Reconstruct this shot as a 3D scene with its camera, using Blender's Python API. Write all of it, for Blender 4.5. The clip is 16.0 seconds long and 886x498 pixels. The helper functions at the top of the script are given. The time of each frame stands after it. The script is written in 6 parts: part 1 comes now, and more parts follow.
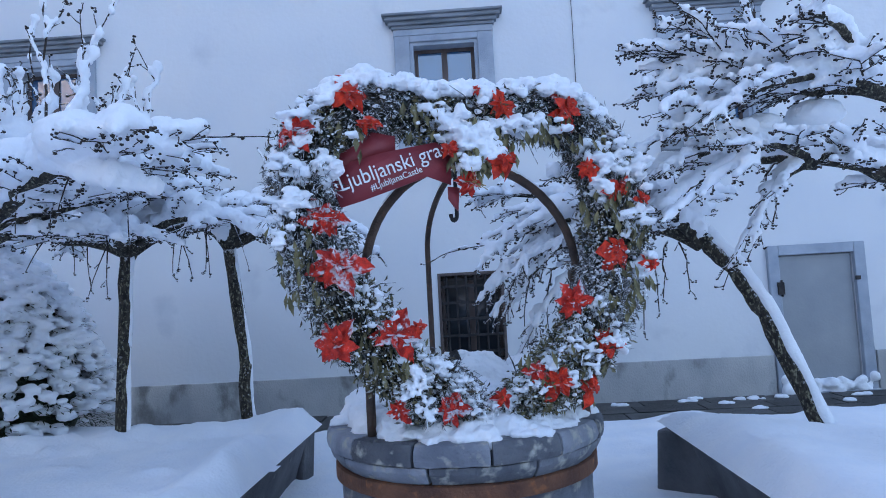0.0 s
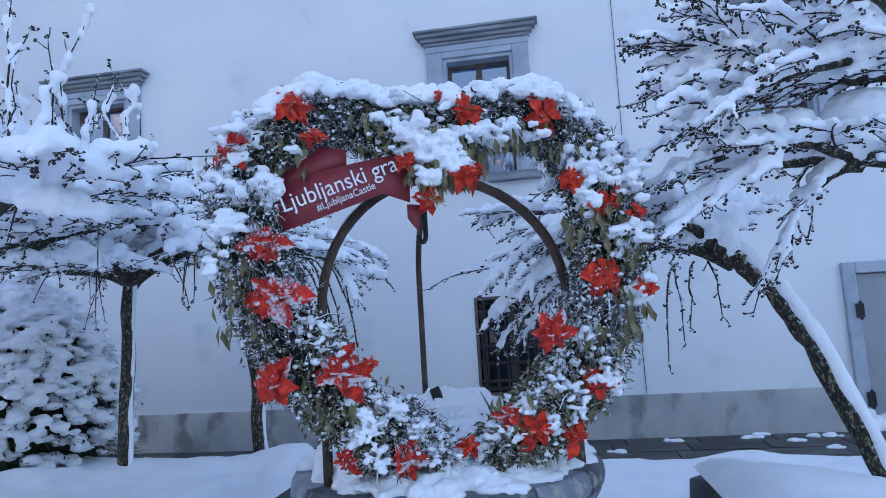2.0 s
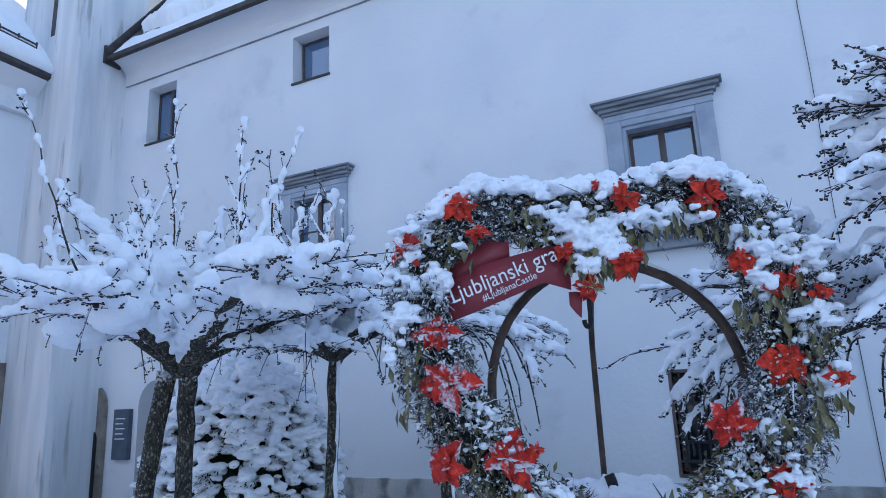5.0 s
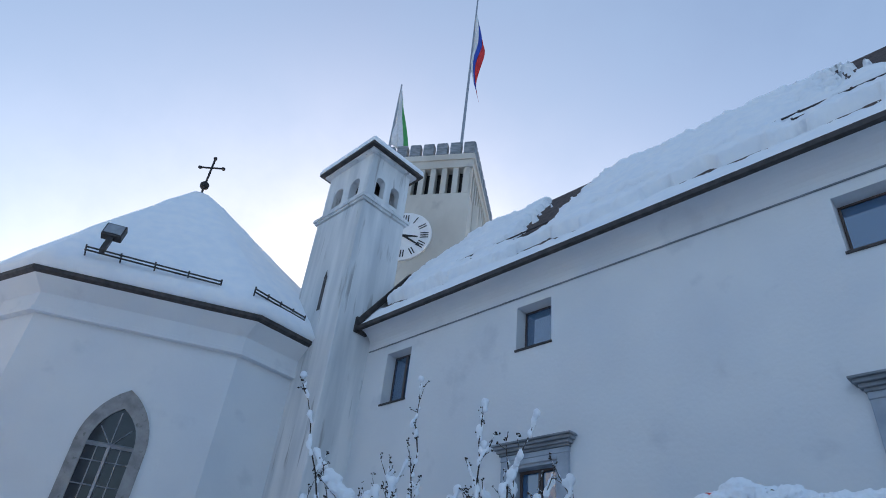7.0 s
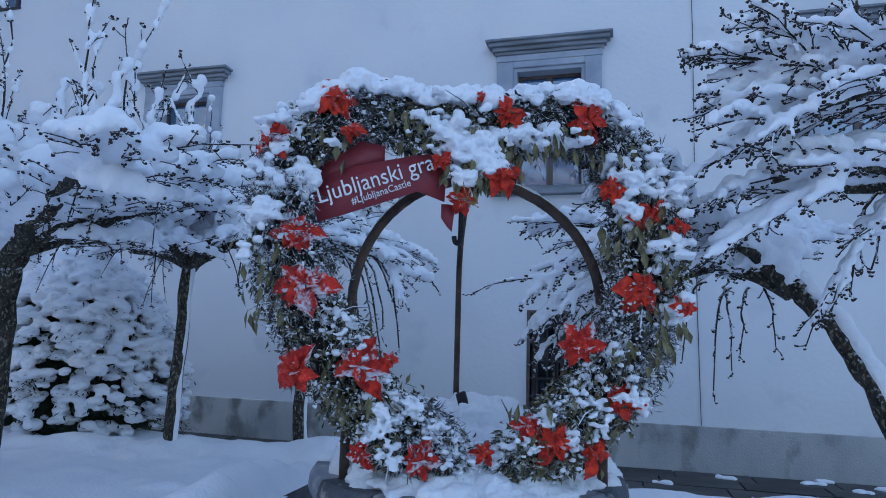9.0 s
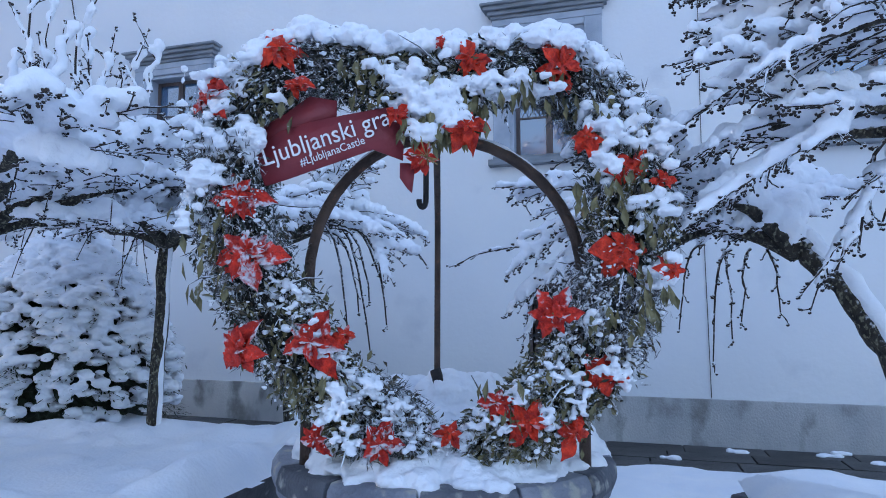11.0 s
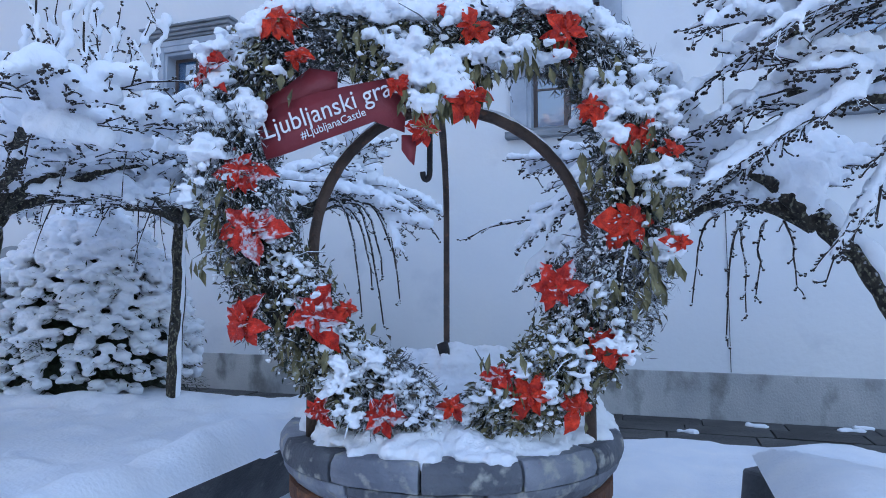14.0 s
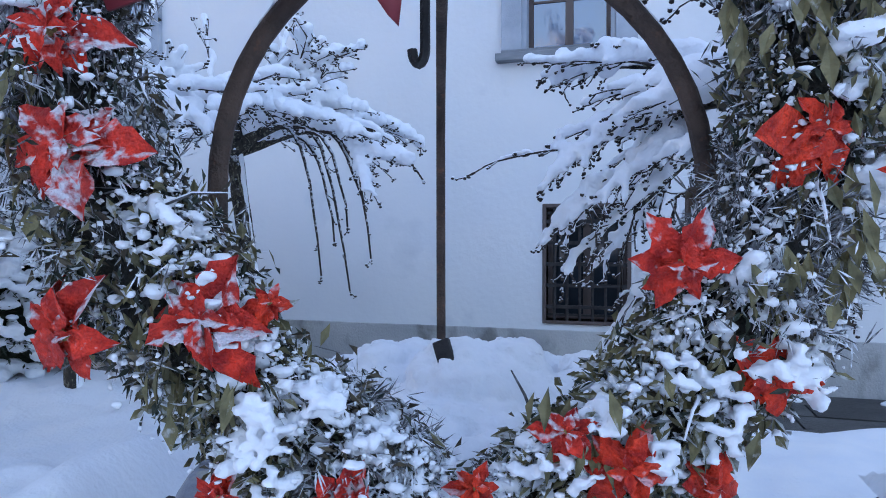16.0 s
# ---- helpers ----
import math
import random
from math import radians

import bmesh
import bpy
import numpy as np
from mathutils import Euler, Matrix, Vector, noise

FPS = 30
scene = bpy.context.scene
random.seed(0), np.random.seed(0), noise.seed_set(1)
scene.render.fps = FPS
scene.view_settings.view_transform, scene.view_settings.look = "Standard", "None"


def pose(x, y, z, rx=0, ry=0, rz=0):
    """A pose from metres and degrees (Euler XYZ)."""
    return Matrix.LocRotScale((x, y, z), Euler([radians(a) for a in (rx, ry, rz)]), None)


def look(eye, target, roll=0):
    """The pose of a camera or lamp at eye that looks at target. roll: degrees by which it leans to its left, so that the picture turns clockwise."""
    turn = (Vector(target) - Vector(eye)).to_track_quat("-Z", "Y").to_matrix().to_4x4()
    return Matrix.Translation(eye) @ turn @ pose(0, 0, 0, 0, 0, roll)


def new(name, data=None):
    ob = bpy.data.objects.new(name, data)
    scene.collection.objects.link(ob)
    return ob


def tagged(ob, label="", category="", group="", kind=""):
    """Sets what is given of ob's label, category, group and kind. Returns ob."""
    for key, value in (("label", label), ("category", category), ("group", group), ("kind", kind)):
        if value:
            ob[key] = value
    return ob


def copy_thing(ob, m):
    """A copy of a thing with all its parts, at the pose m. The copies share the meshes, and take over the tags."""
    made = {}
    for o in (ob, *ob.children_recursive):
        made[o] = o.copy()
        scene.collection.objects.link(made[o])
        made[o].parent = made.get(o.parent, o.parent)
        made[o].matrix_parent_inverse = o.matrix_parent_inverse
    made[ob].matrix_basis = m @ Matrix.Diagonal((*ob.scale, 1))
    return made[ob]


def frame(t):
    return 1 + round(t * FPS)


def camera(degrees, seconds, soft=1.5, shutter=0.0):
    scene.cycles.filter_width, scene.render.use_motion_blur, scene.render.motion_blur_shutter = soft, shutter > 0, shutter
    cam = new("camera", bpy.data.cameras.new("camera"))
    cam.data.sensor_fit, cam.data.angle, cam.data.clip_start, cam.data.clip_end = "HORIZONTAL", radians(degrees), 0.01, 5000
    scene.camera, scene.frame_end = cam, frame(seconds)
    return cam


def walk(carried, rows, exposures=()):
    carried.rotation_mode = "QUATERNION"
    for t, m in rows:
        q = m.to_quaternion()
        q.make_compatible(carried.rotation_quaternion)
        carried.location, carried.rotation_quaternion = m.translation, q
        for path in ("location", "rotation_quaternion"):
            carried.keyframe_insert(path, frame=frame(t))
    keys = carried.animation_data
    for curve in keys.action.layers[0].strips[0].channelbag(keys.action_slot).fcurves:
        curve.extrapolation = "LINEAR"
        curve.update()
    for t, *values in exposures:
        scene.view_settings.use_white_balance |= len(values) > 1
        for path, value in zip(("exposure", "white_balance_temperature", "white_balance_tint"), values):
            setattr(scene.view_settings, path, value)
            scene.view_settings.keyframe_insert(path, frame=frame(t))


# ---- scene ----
cam = camera(69.4, 16.0, 0.95)
PATH = [
    (0, (1.415, 0.374, 1.918), (1.342, 2.368, 2.062), -3.1),
    (0.5, (1.543, 0.57, 1.929), (1.445, 2.559, 2.117), -4.3),
    (1, (1.767, 0.682, 1.906), (1.534, 2.665, 2.01), -1.4),
    (1.5, (1.849, 0.756, 1.921), (1.57, 2.729, 2.086), -2.8),
    (2, (1.978, 0.852, 1.933), (1.672, 2.816, 2.158), -3.5),
    (2.5, (2.161, 0.891, 1.897), (1.726, 2.832, 2.101), -1.9),
    (3, (2.236, 0.888, 1.88), (1.758, 2.82, 2.078), -2.1),
    (3.2, (2.246, 0.888, 1.884), (1.756, 2.816, 2.092), -2.2),
    (5.3, (2.184, 0.691, 2.071), (1.225, 2.35, 2.644), -1.4),
    (5.5, (2.175, 0.668, 2.102), (1.152, 2.249, 2.774), -0.2),
    (6, (2.128, 0.61, 2.196), (1.012, 2.03, 3.055), 2.2),
    (6.5, (2.072, 0.577, 2.264), (0.916, 1.801, 3.343), 4.0),
    (7, (2.159, 0.463, 2.171), (0.953, 1.577, 3.313), 6.9),
    (7.5, (2.176, 0.548, 2.062), (1.103, 1.839, 3.147), 5.2),
    (8, (2.233, 0.631, 1.976), (1.32, 2.195, 2.824), 2.4),
    (8.5, (2.214, 0.762, 1.934), (1.492, 2.546, 2.48), 1.1),
    (9, (2.161, 0.925, 1.887), (1.642, 2.838, 2.148), 1.6),
    (9.5, (2.072, 1.117, 1.895), (1.608, 3.045, 2.155), 0.4),
    (10, (2.117, 1.202, 1.876), (1.683, 3.14, 2.108), -0.8),
    (10.2, (2.191, 1.217, 1.855), (1.727, 3.15, 2.074), -0.6),
    (12.3, (2.381, 1.332, 1.854), (1.779, 3.229, 2.044), 0.3),
    (12.5, (2.393, 1.31, 1.863), (1.801, 3.21, 2.062), 0.5),
    (13, (2.399, 1.283, 1.867), (1.801, 3.179, 2.081), 0.5),
    (13.5, (2.401, 1.278, 1.868), (1.8, 3.174, 2.073), 0.6),
    (14, (2.401, 1.331, 1.849), (1.763, 3.223, 1.967), -0.0),
    (14.5, (2.245, 1.531, 1.813), (1.633, 3.435, 1.867), 1.8),
    (15, (2.09, 1.822, 1.851), (1.683, 3.78, 1.848), -1.1),
    (15.5, (2.03, 2.203, 1.874), (1.604, 4.157, 1.825), -1.4),
    (16, (1.886, 2.556, 1.91), (1.336, 4.478, 1.86), -0.1),
]
EXPOSURES = [(t, e + .01, k, m) for t, e, k, m in ((0, 2.44, 5640, 23), (3, 2.48, 5640, 23), (5.5, 2.2, 5600, 21), (6.0, 1.95, 5650, 19), (6.5, 1.85, 5700, 16), (7, 1.64, 5700, 15), (7.5, 1.12, 5500, 17), (8, 1.02, 5280, 18), (8.5, 1.55, 5320, 19), (9, 2.0, 5450, 21), (10, 2.36, 5600, 23), (12.5, 2.5, 5680, 23), (15, 2.62, 5780, 24), (16, 2.7, 5820, 25))]
walk(cam, [(t, look(eye, target, roll)) for t, eye, target, roll in PATH], EXPOSURES)

# ---- world and sun ----
SUN_AZ, SUN_EL = radians(52), radians(7)
world = bpy.data.worlds.new("winter_sky")
scene.world = world
world.use_nodes = True
wn = world.node_tree.nodes
sky = wn.new("ShaderNodeTexSky")
sky.sky_type, sky.sun_disc = "NISHITA", False
sky.sun_elevation, sky.sun_rotation = SUN_EL, -SUN_AZ
sky.air_density, sky.dust_density, sky.ozone_density = 1.0, 4.0, 1.2
cloud_at, cloud, cloud_amount, veil = wn.new("ShaderNodeTexCoord"), wn.new("ShaderNodeTexNoise"), wn.new("ShaderNodeMapRange"), wn.new("ShaderNodeMix")
cloud.inputs["Scale"].default_value, cloud.inputs["Detail"].default_value, cloud.inputs["Roughness"].default_value = 2.6, 7, .6
cloud_amount.inputs[1].default_value, cloud_amount.inputs[2].default_value = .35, .7
cloud_amount.inputs[3].default_value, cloud_amount.inputs[4].default_value = .12, .5
veil.data_type = "RGBA"
veil.inputs[7].default_value = (1.05, 1.38, 1.72, 1)
wl = world.node_tree.links
wl.new(cloud_at.outputs["Generated"], cloud.inputs[0]), wl.new(cloud.outputs[0], cloud_amount.inputs[0]), wl.new(cloud_amount.outputs[0], veil.inputs[0])
wl.new(sky.outputs[0], veil.inputs[6]), wl.new(veil.outputs[2], wn["Background"].inputs[0])
wn["Background"].inputs[1].default_value = 0.13
sun = new("sun", bpy.data.lights.new("sun", "SUN"))
sun.data.energy, sun.data.angle, sun.data.color = 0.6, radians(12), (1.0, 0.88, 0.74)
sun.matrix_world = look((-math.sin(SUN_AZ) * 60, math.cos(SUN_AZ) * 60, math.tan(SUN_EL) * 60 + 8), (0, 0, 8))

# ---- materials ----
def nodes(name):
    m = bpy.data.materials.new(name)
    m.use_nodes = True
    return m, m.node_tree.nodes, m.node_tree.links, m.node_tree.nodes["Principled BSDF"]


def grain(name, c1, c2, scale=8.0, fine=60.0, rough=0.8, bump=0.3, metal=0.0, c3=None, spots=0.62, stretch=(1, 1, 1), vary=0.0, dust=0.0, dust_at=0.35):
    """Two colours mixed by a coarse noise, a finer grain in relief, spots of a third colour, and a dusting of frost on what faces up."""
    m, n, l, p = nodes(name)
    tc = n.new("ShaderNodeTexCoord")
    mp = n.new("ShaderNodeMapping")
    mp.inputs["Scale"].default_value = stretch
    l.new(tc.outputs["Object"], mp.inputs[0])
    a = n.new("ShaderNodeTexNoise")
    a.inputs["Scale"].default_value, a.inputs["Detail"].default_value = scale, 6
    b = n.new("ShaderNodeTexNoise")
    b.inputs["Scale"].default_value, b.inputs["Detail"].default_value = fine, 4
    l.new(mp.outputs[0], a.inputs[0]), l.new(mp.outputs[0], b.inputs[0])
    ramp = n.new("ShaderNodeValToRGB")
    ramp.color_ramp.elements[0].position, ramp.color_ramp.elements[1].position = 0.35, 0.65
    ramp.color_ramp.elements[0].color, ramp.color_ramp.elements[1].color = (*c1, 1), (*c2, 1)
    l.new(a.outputs[0], ramp.inputs[0])
    out = ramp.outputs[0]
    if vary:
        info = n.new("ShaderNodeObjectInfo")
        hsv = n.new("ShaderNodeHueSaturation")
        mr = n.new("ShaderNodeMapRange")
        mr.inputs[3].default_value, mr.inputs[4].default_value = 1 - vary, 1 + vary
        l.new(info.outputs["Random"], mr.inputs[0]), l.new(mr.outputs[0], hsv.inputs["Value"]), l.new(out, hsv.inputs["Color"])
        out = hsv.outputs[0]
    if c3:
        r3 = n.new("ShaderNodeValToRGB")
        r3.color_ramp.elements[0].position, r3.color_ramp.elements[1].position = spots, spots + 0.12
        c = n.new("ShaderNodeTexNoise")
        c.inputs["Scale"].default_value, c.inputs["Detail"].default_value = scale * 2.3, 8
        l.new(mp.outputs[0], c.inputs[0]), l.new(c.outputs[0], r3.inputs[0])
        mix = n.new("ShaderNodeMix")
        mix.data_type = "RGBA"
        l.new(r3.outputs[0], mix.inputs[0]), l.new(out, mix.inputs[6])
        mix.inputs[7].default_value = (*c3, 1)
        out = mix.outputs[2]
    if dust:
        geo = n.new("ShaderNodeNewGeometry")
        sep = n.new("ShaderNodeSeparateXYZ")
        l.new(geo.outputs["Normal"], sep.inputs[0])
        nz = n.new("ShaderNodeTexNoise")
        nz.inputs["Scale"].default_value, nz.inputs["Detail"].default_value = 45, 5
        l.new(geo.outputs["Position"], nz.inputs[0])
        add = n.new("ShaderNodeMath")
        add.operation = "MULTIPLY_ADD"
        add.inputs[1].default_value = 0.55
        l.new(sep.outputs[2], add.inputs[0]), l.new(nz.outputs[0], add.inputs[2])
        rd = n.new("ShaderNodeValToRGB")
        rd.color_ramp.elements[0].position, rd.color_ramp.elements[1].position = 1 - dust_at - 0.08, 1 - dust_at + 0.12
        rd.color_ramp.elements[1].color = (dust, dust, dust, 1)
        l.new(add.outputs[0], rd.inputs[0])
        mix = n.new("ShaderNodeMix")
        mix.data_type = "RGBA"
        l.new(rd.outputs[0], mix.inputs[0]), l.new(out, mix.inputs[6])
        mix.inputs[7].default_value = (0.82, 0.85, 0.9, 1)
        out = mix.outputs[2]
    l.new(out, p.inputs["Base Color"])
    bp = n.new("ShaderNodeBump")
    bp.inputs["Strength"].default_value, bp.inputs["Distance"].default_value = bump, 0.02
    l.new(b.outputs[0], bp.inputs["Height"]), l.new(bp.outputs[0], p.inputs["Normal"])
    p.inputs["Roughness"].default_value, p.inputs["Metallic"].default_value = rough, metal
    return m


SNOW = grain("snow", (0.83, 0.86, 0.91), (0.9, 0.91, 0.93), 3, 38, 0.7, 0.45)
PLASTER = grain("white_plaster", (0.66, 0.68, 0.71), (0.73, 0.74, 0.75), 0.5, 14, 0.9, 0.25, c3=(0.6, 0.62, 0.65), spots=0.6)
TURRET_PLASTER = grain("streaked_plaster", (0.54, 0.56, 0.58), (0.74, 0.74, 0.74), 1.2, 20, 0.9, 0.3, c3=(0.36, 0.36, 0.36), spots=0.6, stretch=(2.0, 2.0, 0.22))
PLINTH = grain("damp_plinth", (0.37, 0.375, 0.38), (0.58, 0.575, 0.55), 0.9, 40, 0.9, 0.5, c3=(0.22, 0.22, 0.21), spots=0.53, stretch=(1.2, 1, 0.8))
STONE_FRAME = grain("grey_stone_frame", (0.3, 0.34, 0.4), (0.42, 0.46, 0.52), 3, 60, 0.8, 0.3)
ARCH_STONE = grain("grey_brown_stone", (0.22, 0.215, 0.215), (0.34, 0.33, 0.325), 4, 50, 0.85, 0.4, c3=(0.15, 0.145, 0.14), spots=0.6)
# weathered stone; also the painted shadow line of the string course
CORNICE_STONE = grain("weathered_stone_and_ledge_shadow", (0.16, 0.18, 0.2), (0.3, 0.32, 0.35), 4, 50, 0.85, 0.4, stretch=(0.4, 1, 2))
WOOD = grain("brown_window_wood", (0.07, 0.05, 0.045), (0.12, 0.09, 0.08), 6, 40, 0.6, 0.3, stretch=(1, 1, 0.2))
# near-black that paints in the shade of rooms and openings
INTERIOR_SHADE = grain("painted_interior_shade", (0.008, 0.008, 0.01), (0.016, 0.016, 0.02), 2, 20, 0.9, 0.1)
IRON = grain("rusty_iron", (0.06, 0.042, 0.035), (0.12, 0.08, 0.06), 9, 90, 0.75, 0.6, metal=0.3, c3=(0.2, 0.1, 0.06), spots=0.62)
BLACK_IRON = grain("black_iron", (0.02, 0.02, 0.022), (0.05, 0.045, 0.045), 12, 80, 0.6, 0.4, metal=0.5)
RUST = grain("rust_band", (0.1, 0.045, 0.03), (0.2, 0.09, 0.05), 7, 60, 0.85, 0.5, metal=0.2, c3=(0.3, 0.12, 0.05), spots=0.58)
WELL_STONE = grain("well_stone", (0.13, 0.14, 0.17), (0.23, 0.24, 0.27), 5, 45, 0.8, 0.7, c3=(0.38, 0.37, 0.33), spots=0.56, vary=0.5)
CONCRETE = grain("dark_wet_concrete", (0.06, 0.063, 0.07), (0.12, 0.12, 0.13), 4, 40, 0.7, 0.5, c3=(0.2, 0.2, 0.2), spots=0.66)
PAVING = grain("wet_paving_stone", (0.035, 0.034, 0.033), (0.07, 0.068, 0.064), 3, 40, 0.55, 0.6, vary=0.4)
BARK = grain("mossy_bark", (0.014, 0.012, 0.01), (0.06, 0.05, 0.038), 22, 80, 0.95, 1.0, c3=(0.22, 0.21, 0.14), spots=0.54, stretch=(1, 1, 0.6), dust=0.8, dust_at=0.31)
TWIG = grain("dark_twig", (0.022, 0.017, 0.014), (0.06, 0.045, 0.036), 14, 90, 0.9, 0.5, dust=0.95, dust_at=0.32)
NEEDLE = grain("dark_evergreen", (0.012, 0.02, 0.012), (0.03, 0.045, 0.022), 9, 80, 0.8, 0.4)
LEAF = [grain("olive_leaf", (0.08, 0.072, 0.03), (0.22, 0.19, 0.085), 18, 90, 0.6, 0.3, dust=0.5, dust_at=0.2),
        grain("dark_green_leaf", (0.01, 0.016, 0.01), (0.035, 0.045, 0.025), 18, 90, 0.6, 0.3, dust=0.7, dust_at=0.22),
        grain("dry_brown_leaf", (0.03, 0.024, 0.017), (0.12, 0.095, 0.055), 18, 90, 0.7, 0.3, dust=0.6, dust_at=0.22),
        grain("frosted_twig", (0.04, 0.038, 0.038), (0.2, 0.205, 0.22), 26, 90, 0.8, 0.3, dust=0.9, dust_at=0.38)]
# near-black colour holds the shade deep inside the wreath
TWIG_SHADE = grain("painted_twig_shade", (0.008, 0.008, 0.007), (0.03, 0.027, 0.02), 20, 90, 0.9, 0.8)
PETAL = [grain("red_petal", (0.42, 0.01, 0.005), (0.95, 0.06, 0.014), 26, 120, 0.5, 0.9, dust=0.45, dust_at=0.1, vary=0.15),
         grain("frosted_red_petal", (0.4, 0.01, 0.007), (0.88, 0.045, 0.016), 26, 120, 0.55, 0.9, dust=0.85, dust_at=0.27, vary=0.15)]
GOLD = grain("gold_stamens", (0.22, 0.15, 0.05), (0.38, 0.28, 0.1), 30, 90, 0.5, 0.3)
SIGN_RED = grain("painted_red_board", (0.2, 0.024, 0.032), (0.26, 0.034, 0.042), 4, 50, 0.5, 0.15)
LETTER = grain("white_lettering", (0.75, 0.75, 0.76), (0.8, 0.8, 0.8), 8, 50, 0.6, 0.05)
TILE = grain("brown_roof_tile", (0.035, 0.025, 0.022), (0.075, 0.05, 0.045), 6, 40, 0.85, 0.5, vary=0.3)
GUTTER = grain("dark_gutter", (0.025, 0.022, 0.022), (0.06, 0.05, 0.048), 6, 50, 0.6, 0.3)
TOWER_PLASTER = grain("cream_tower_plaster", (0.5, 0.47, 0.42), (0.62, 0.59, 0.53), 0.5, 8, 0.9, 0.3, c3=(0.42, 0.4, 0.37), spots=0.6, stretch=(1, 1, 0.5))
METAL_DOOR = grain("grey_sheet_metal", (0.27, 0.29, 0.31), (0.33, 0.345, 0.36), 1.5, 30, 0.6, 0.15)
LAMP_METAL = grain("galvanised_lamp", (0.3, 0.31, 0.33), (0.4, 0.41, 0.43), 5, 50, 0.45, 0.1, metal=0.7)
RUBBLE = grain("rubble_stone", (0.14, 0.12, 0.1), (0.3, 0.26, 0.21), 2.2, 20, 0.95, 0.9, c3=(0.08, 0.07, 0.06), spots=0.6)
FLAG = {k: grain("flag_" + k, c, tuple(v * 0.85 for v in c), 6, 60, 0.8, 0.1) for k, c in
        dict(white=(0.75, 0.76, 0.78), blue=(0.03, 0.07, 0.42), red=(0.62, 0.03, 0.03), green=(0.08, 0.35, 0.1)).items()}
PLAQUE = grain("slate_plaque", (0.05, 0.07, 0.1), (0.08, 0.1, 0.13), 5, 50, 0.5, 0.1)
GLASS, _n, _l, _p = nodes("window_glass")
# blue base colour paints in part of the sky's reflection
_p.inputs["Base Color"].default_value = (0.025, 0.09, 0.2, 1)
_p.inputs["Roughness"].default_value, _p.inputs["IOR"].default_value = 0.03, 2.6
_p.inputs["Coat Weight"].default_value, _p.inputs["Coat Roughness"].default_value = 1.0, 0.02
_w = _n.new("ShaderNodeTexNoise")
_w.inputs["Scale"].default_value = 2.5
_b = _n.new("ShaderNodeBump")
_b.inputs["Strength"].default_value, _b.inputs["Distance"].default_value = 0.08, 0.02
_l.new(_w.outputs[0], _b.inputs["Height"]), _l.new(_b.outputs[0], _p.inputs["Normal"])

DARK_GLASS = grain("dark_glass", (0.015, 0.02, 0.026), (0.022, 0.028, 0.036), 2, 8, 0.05, 0.02)

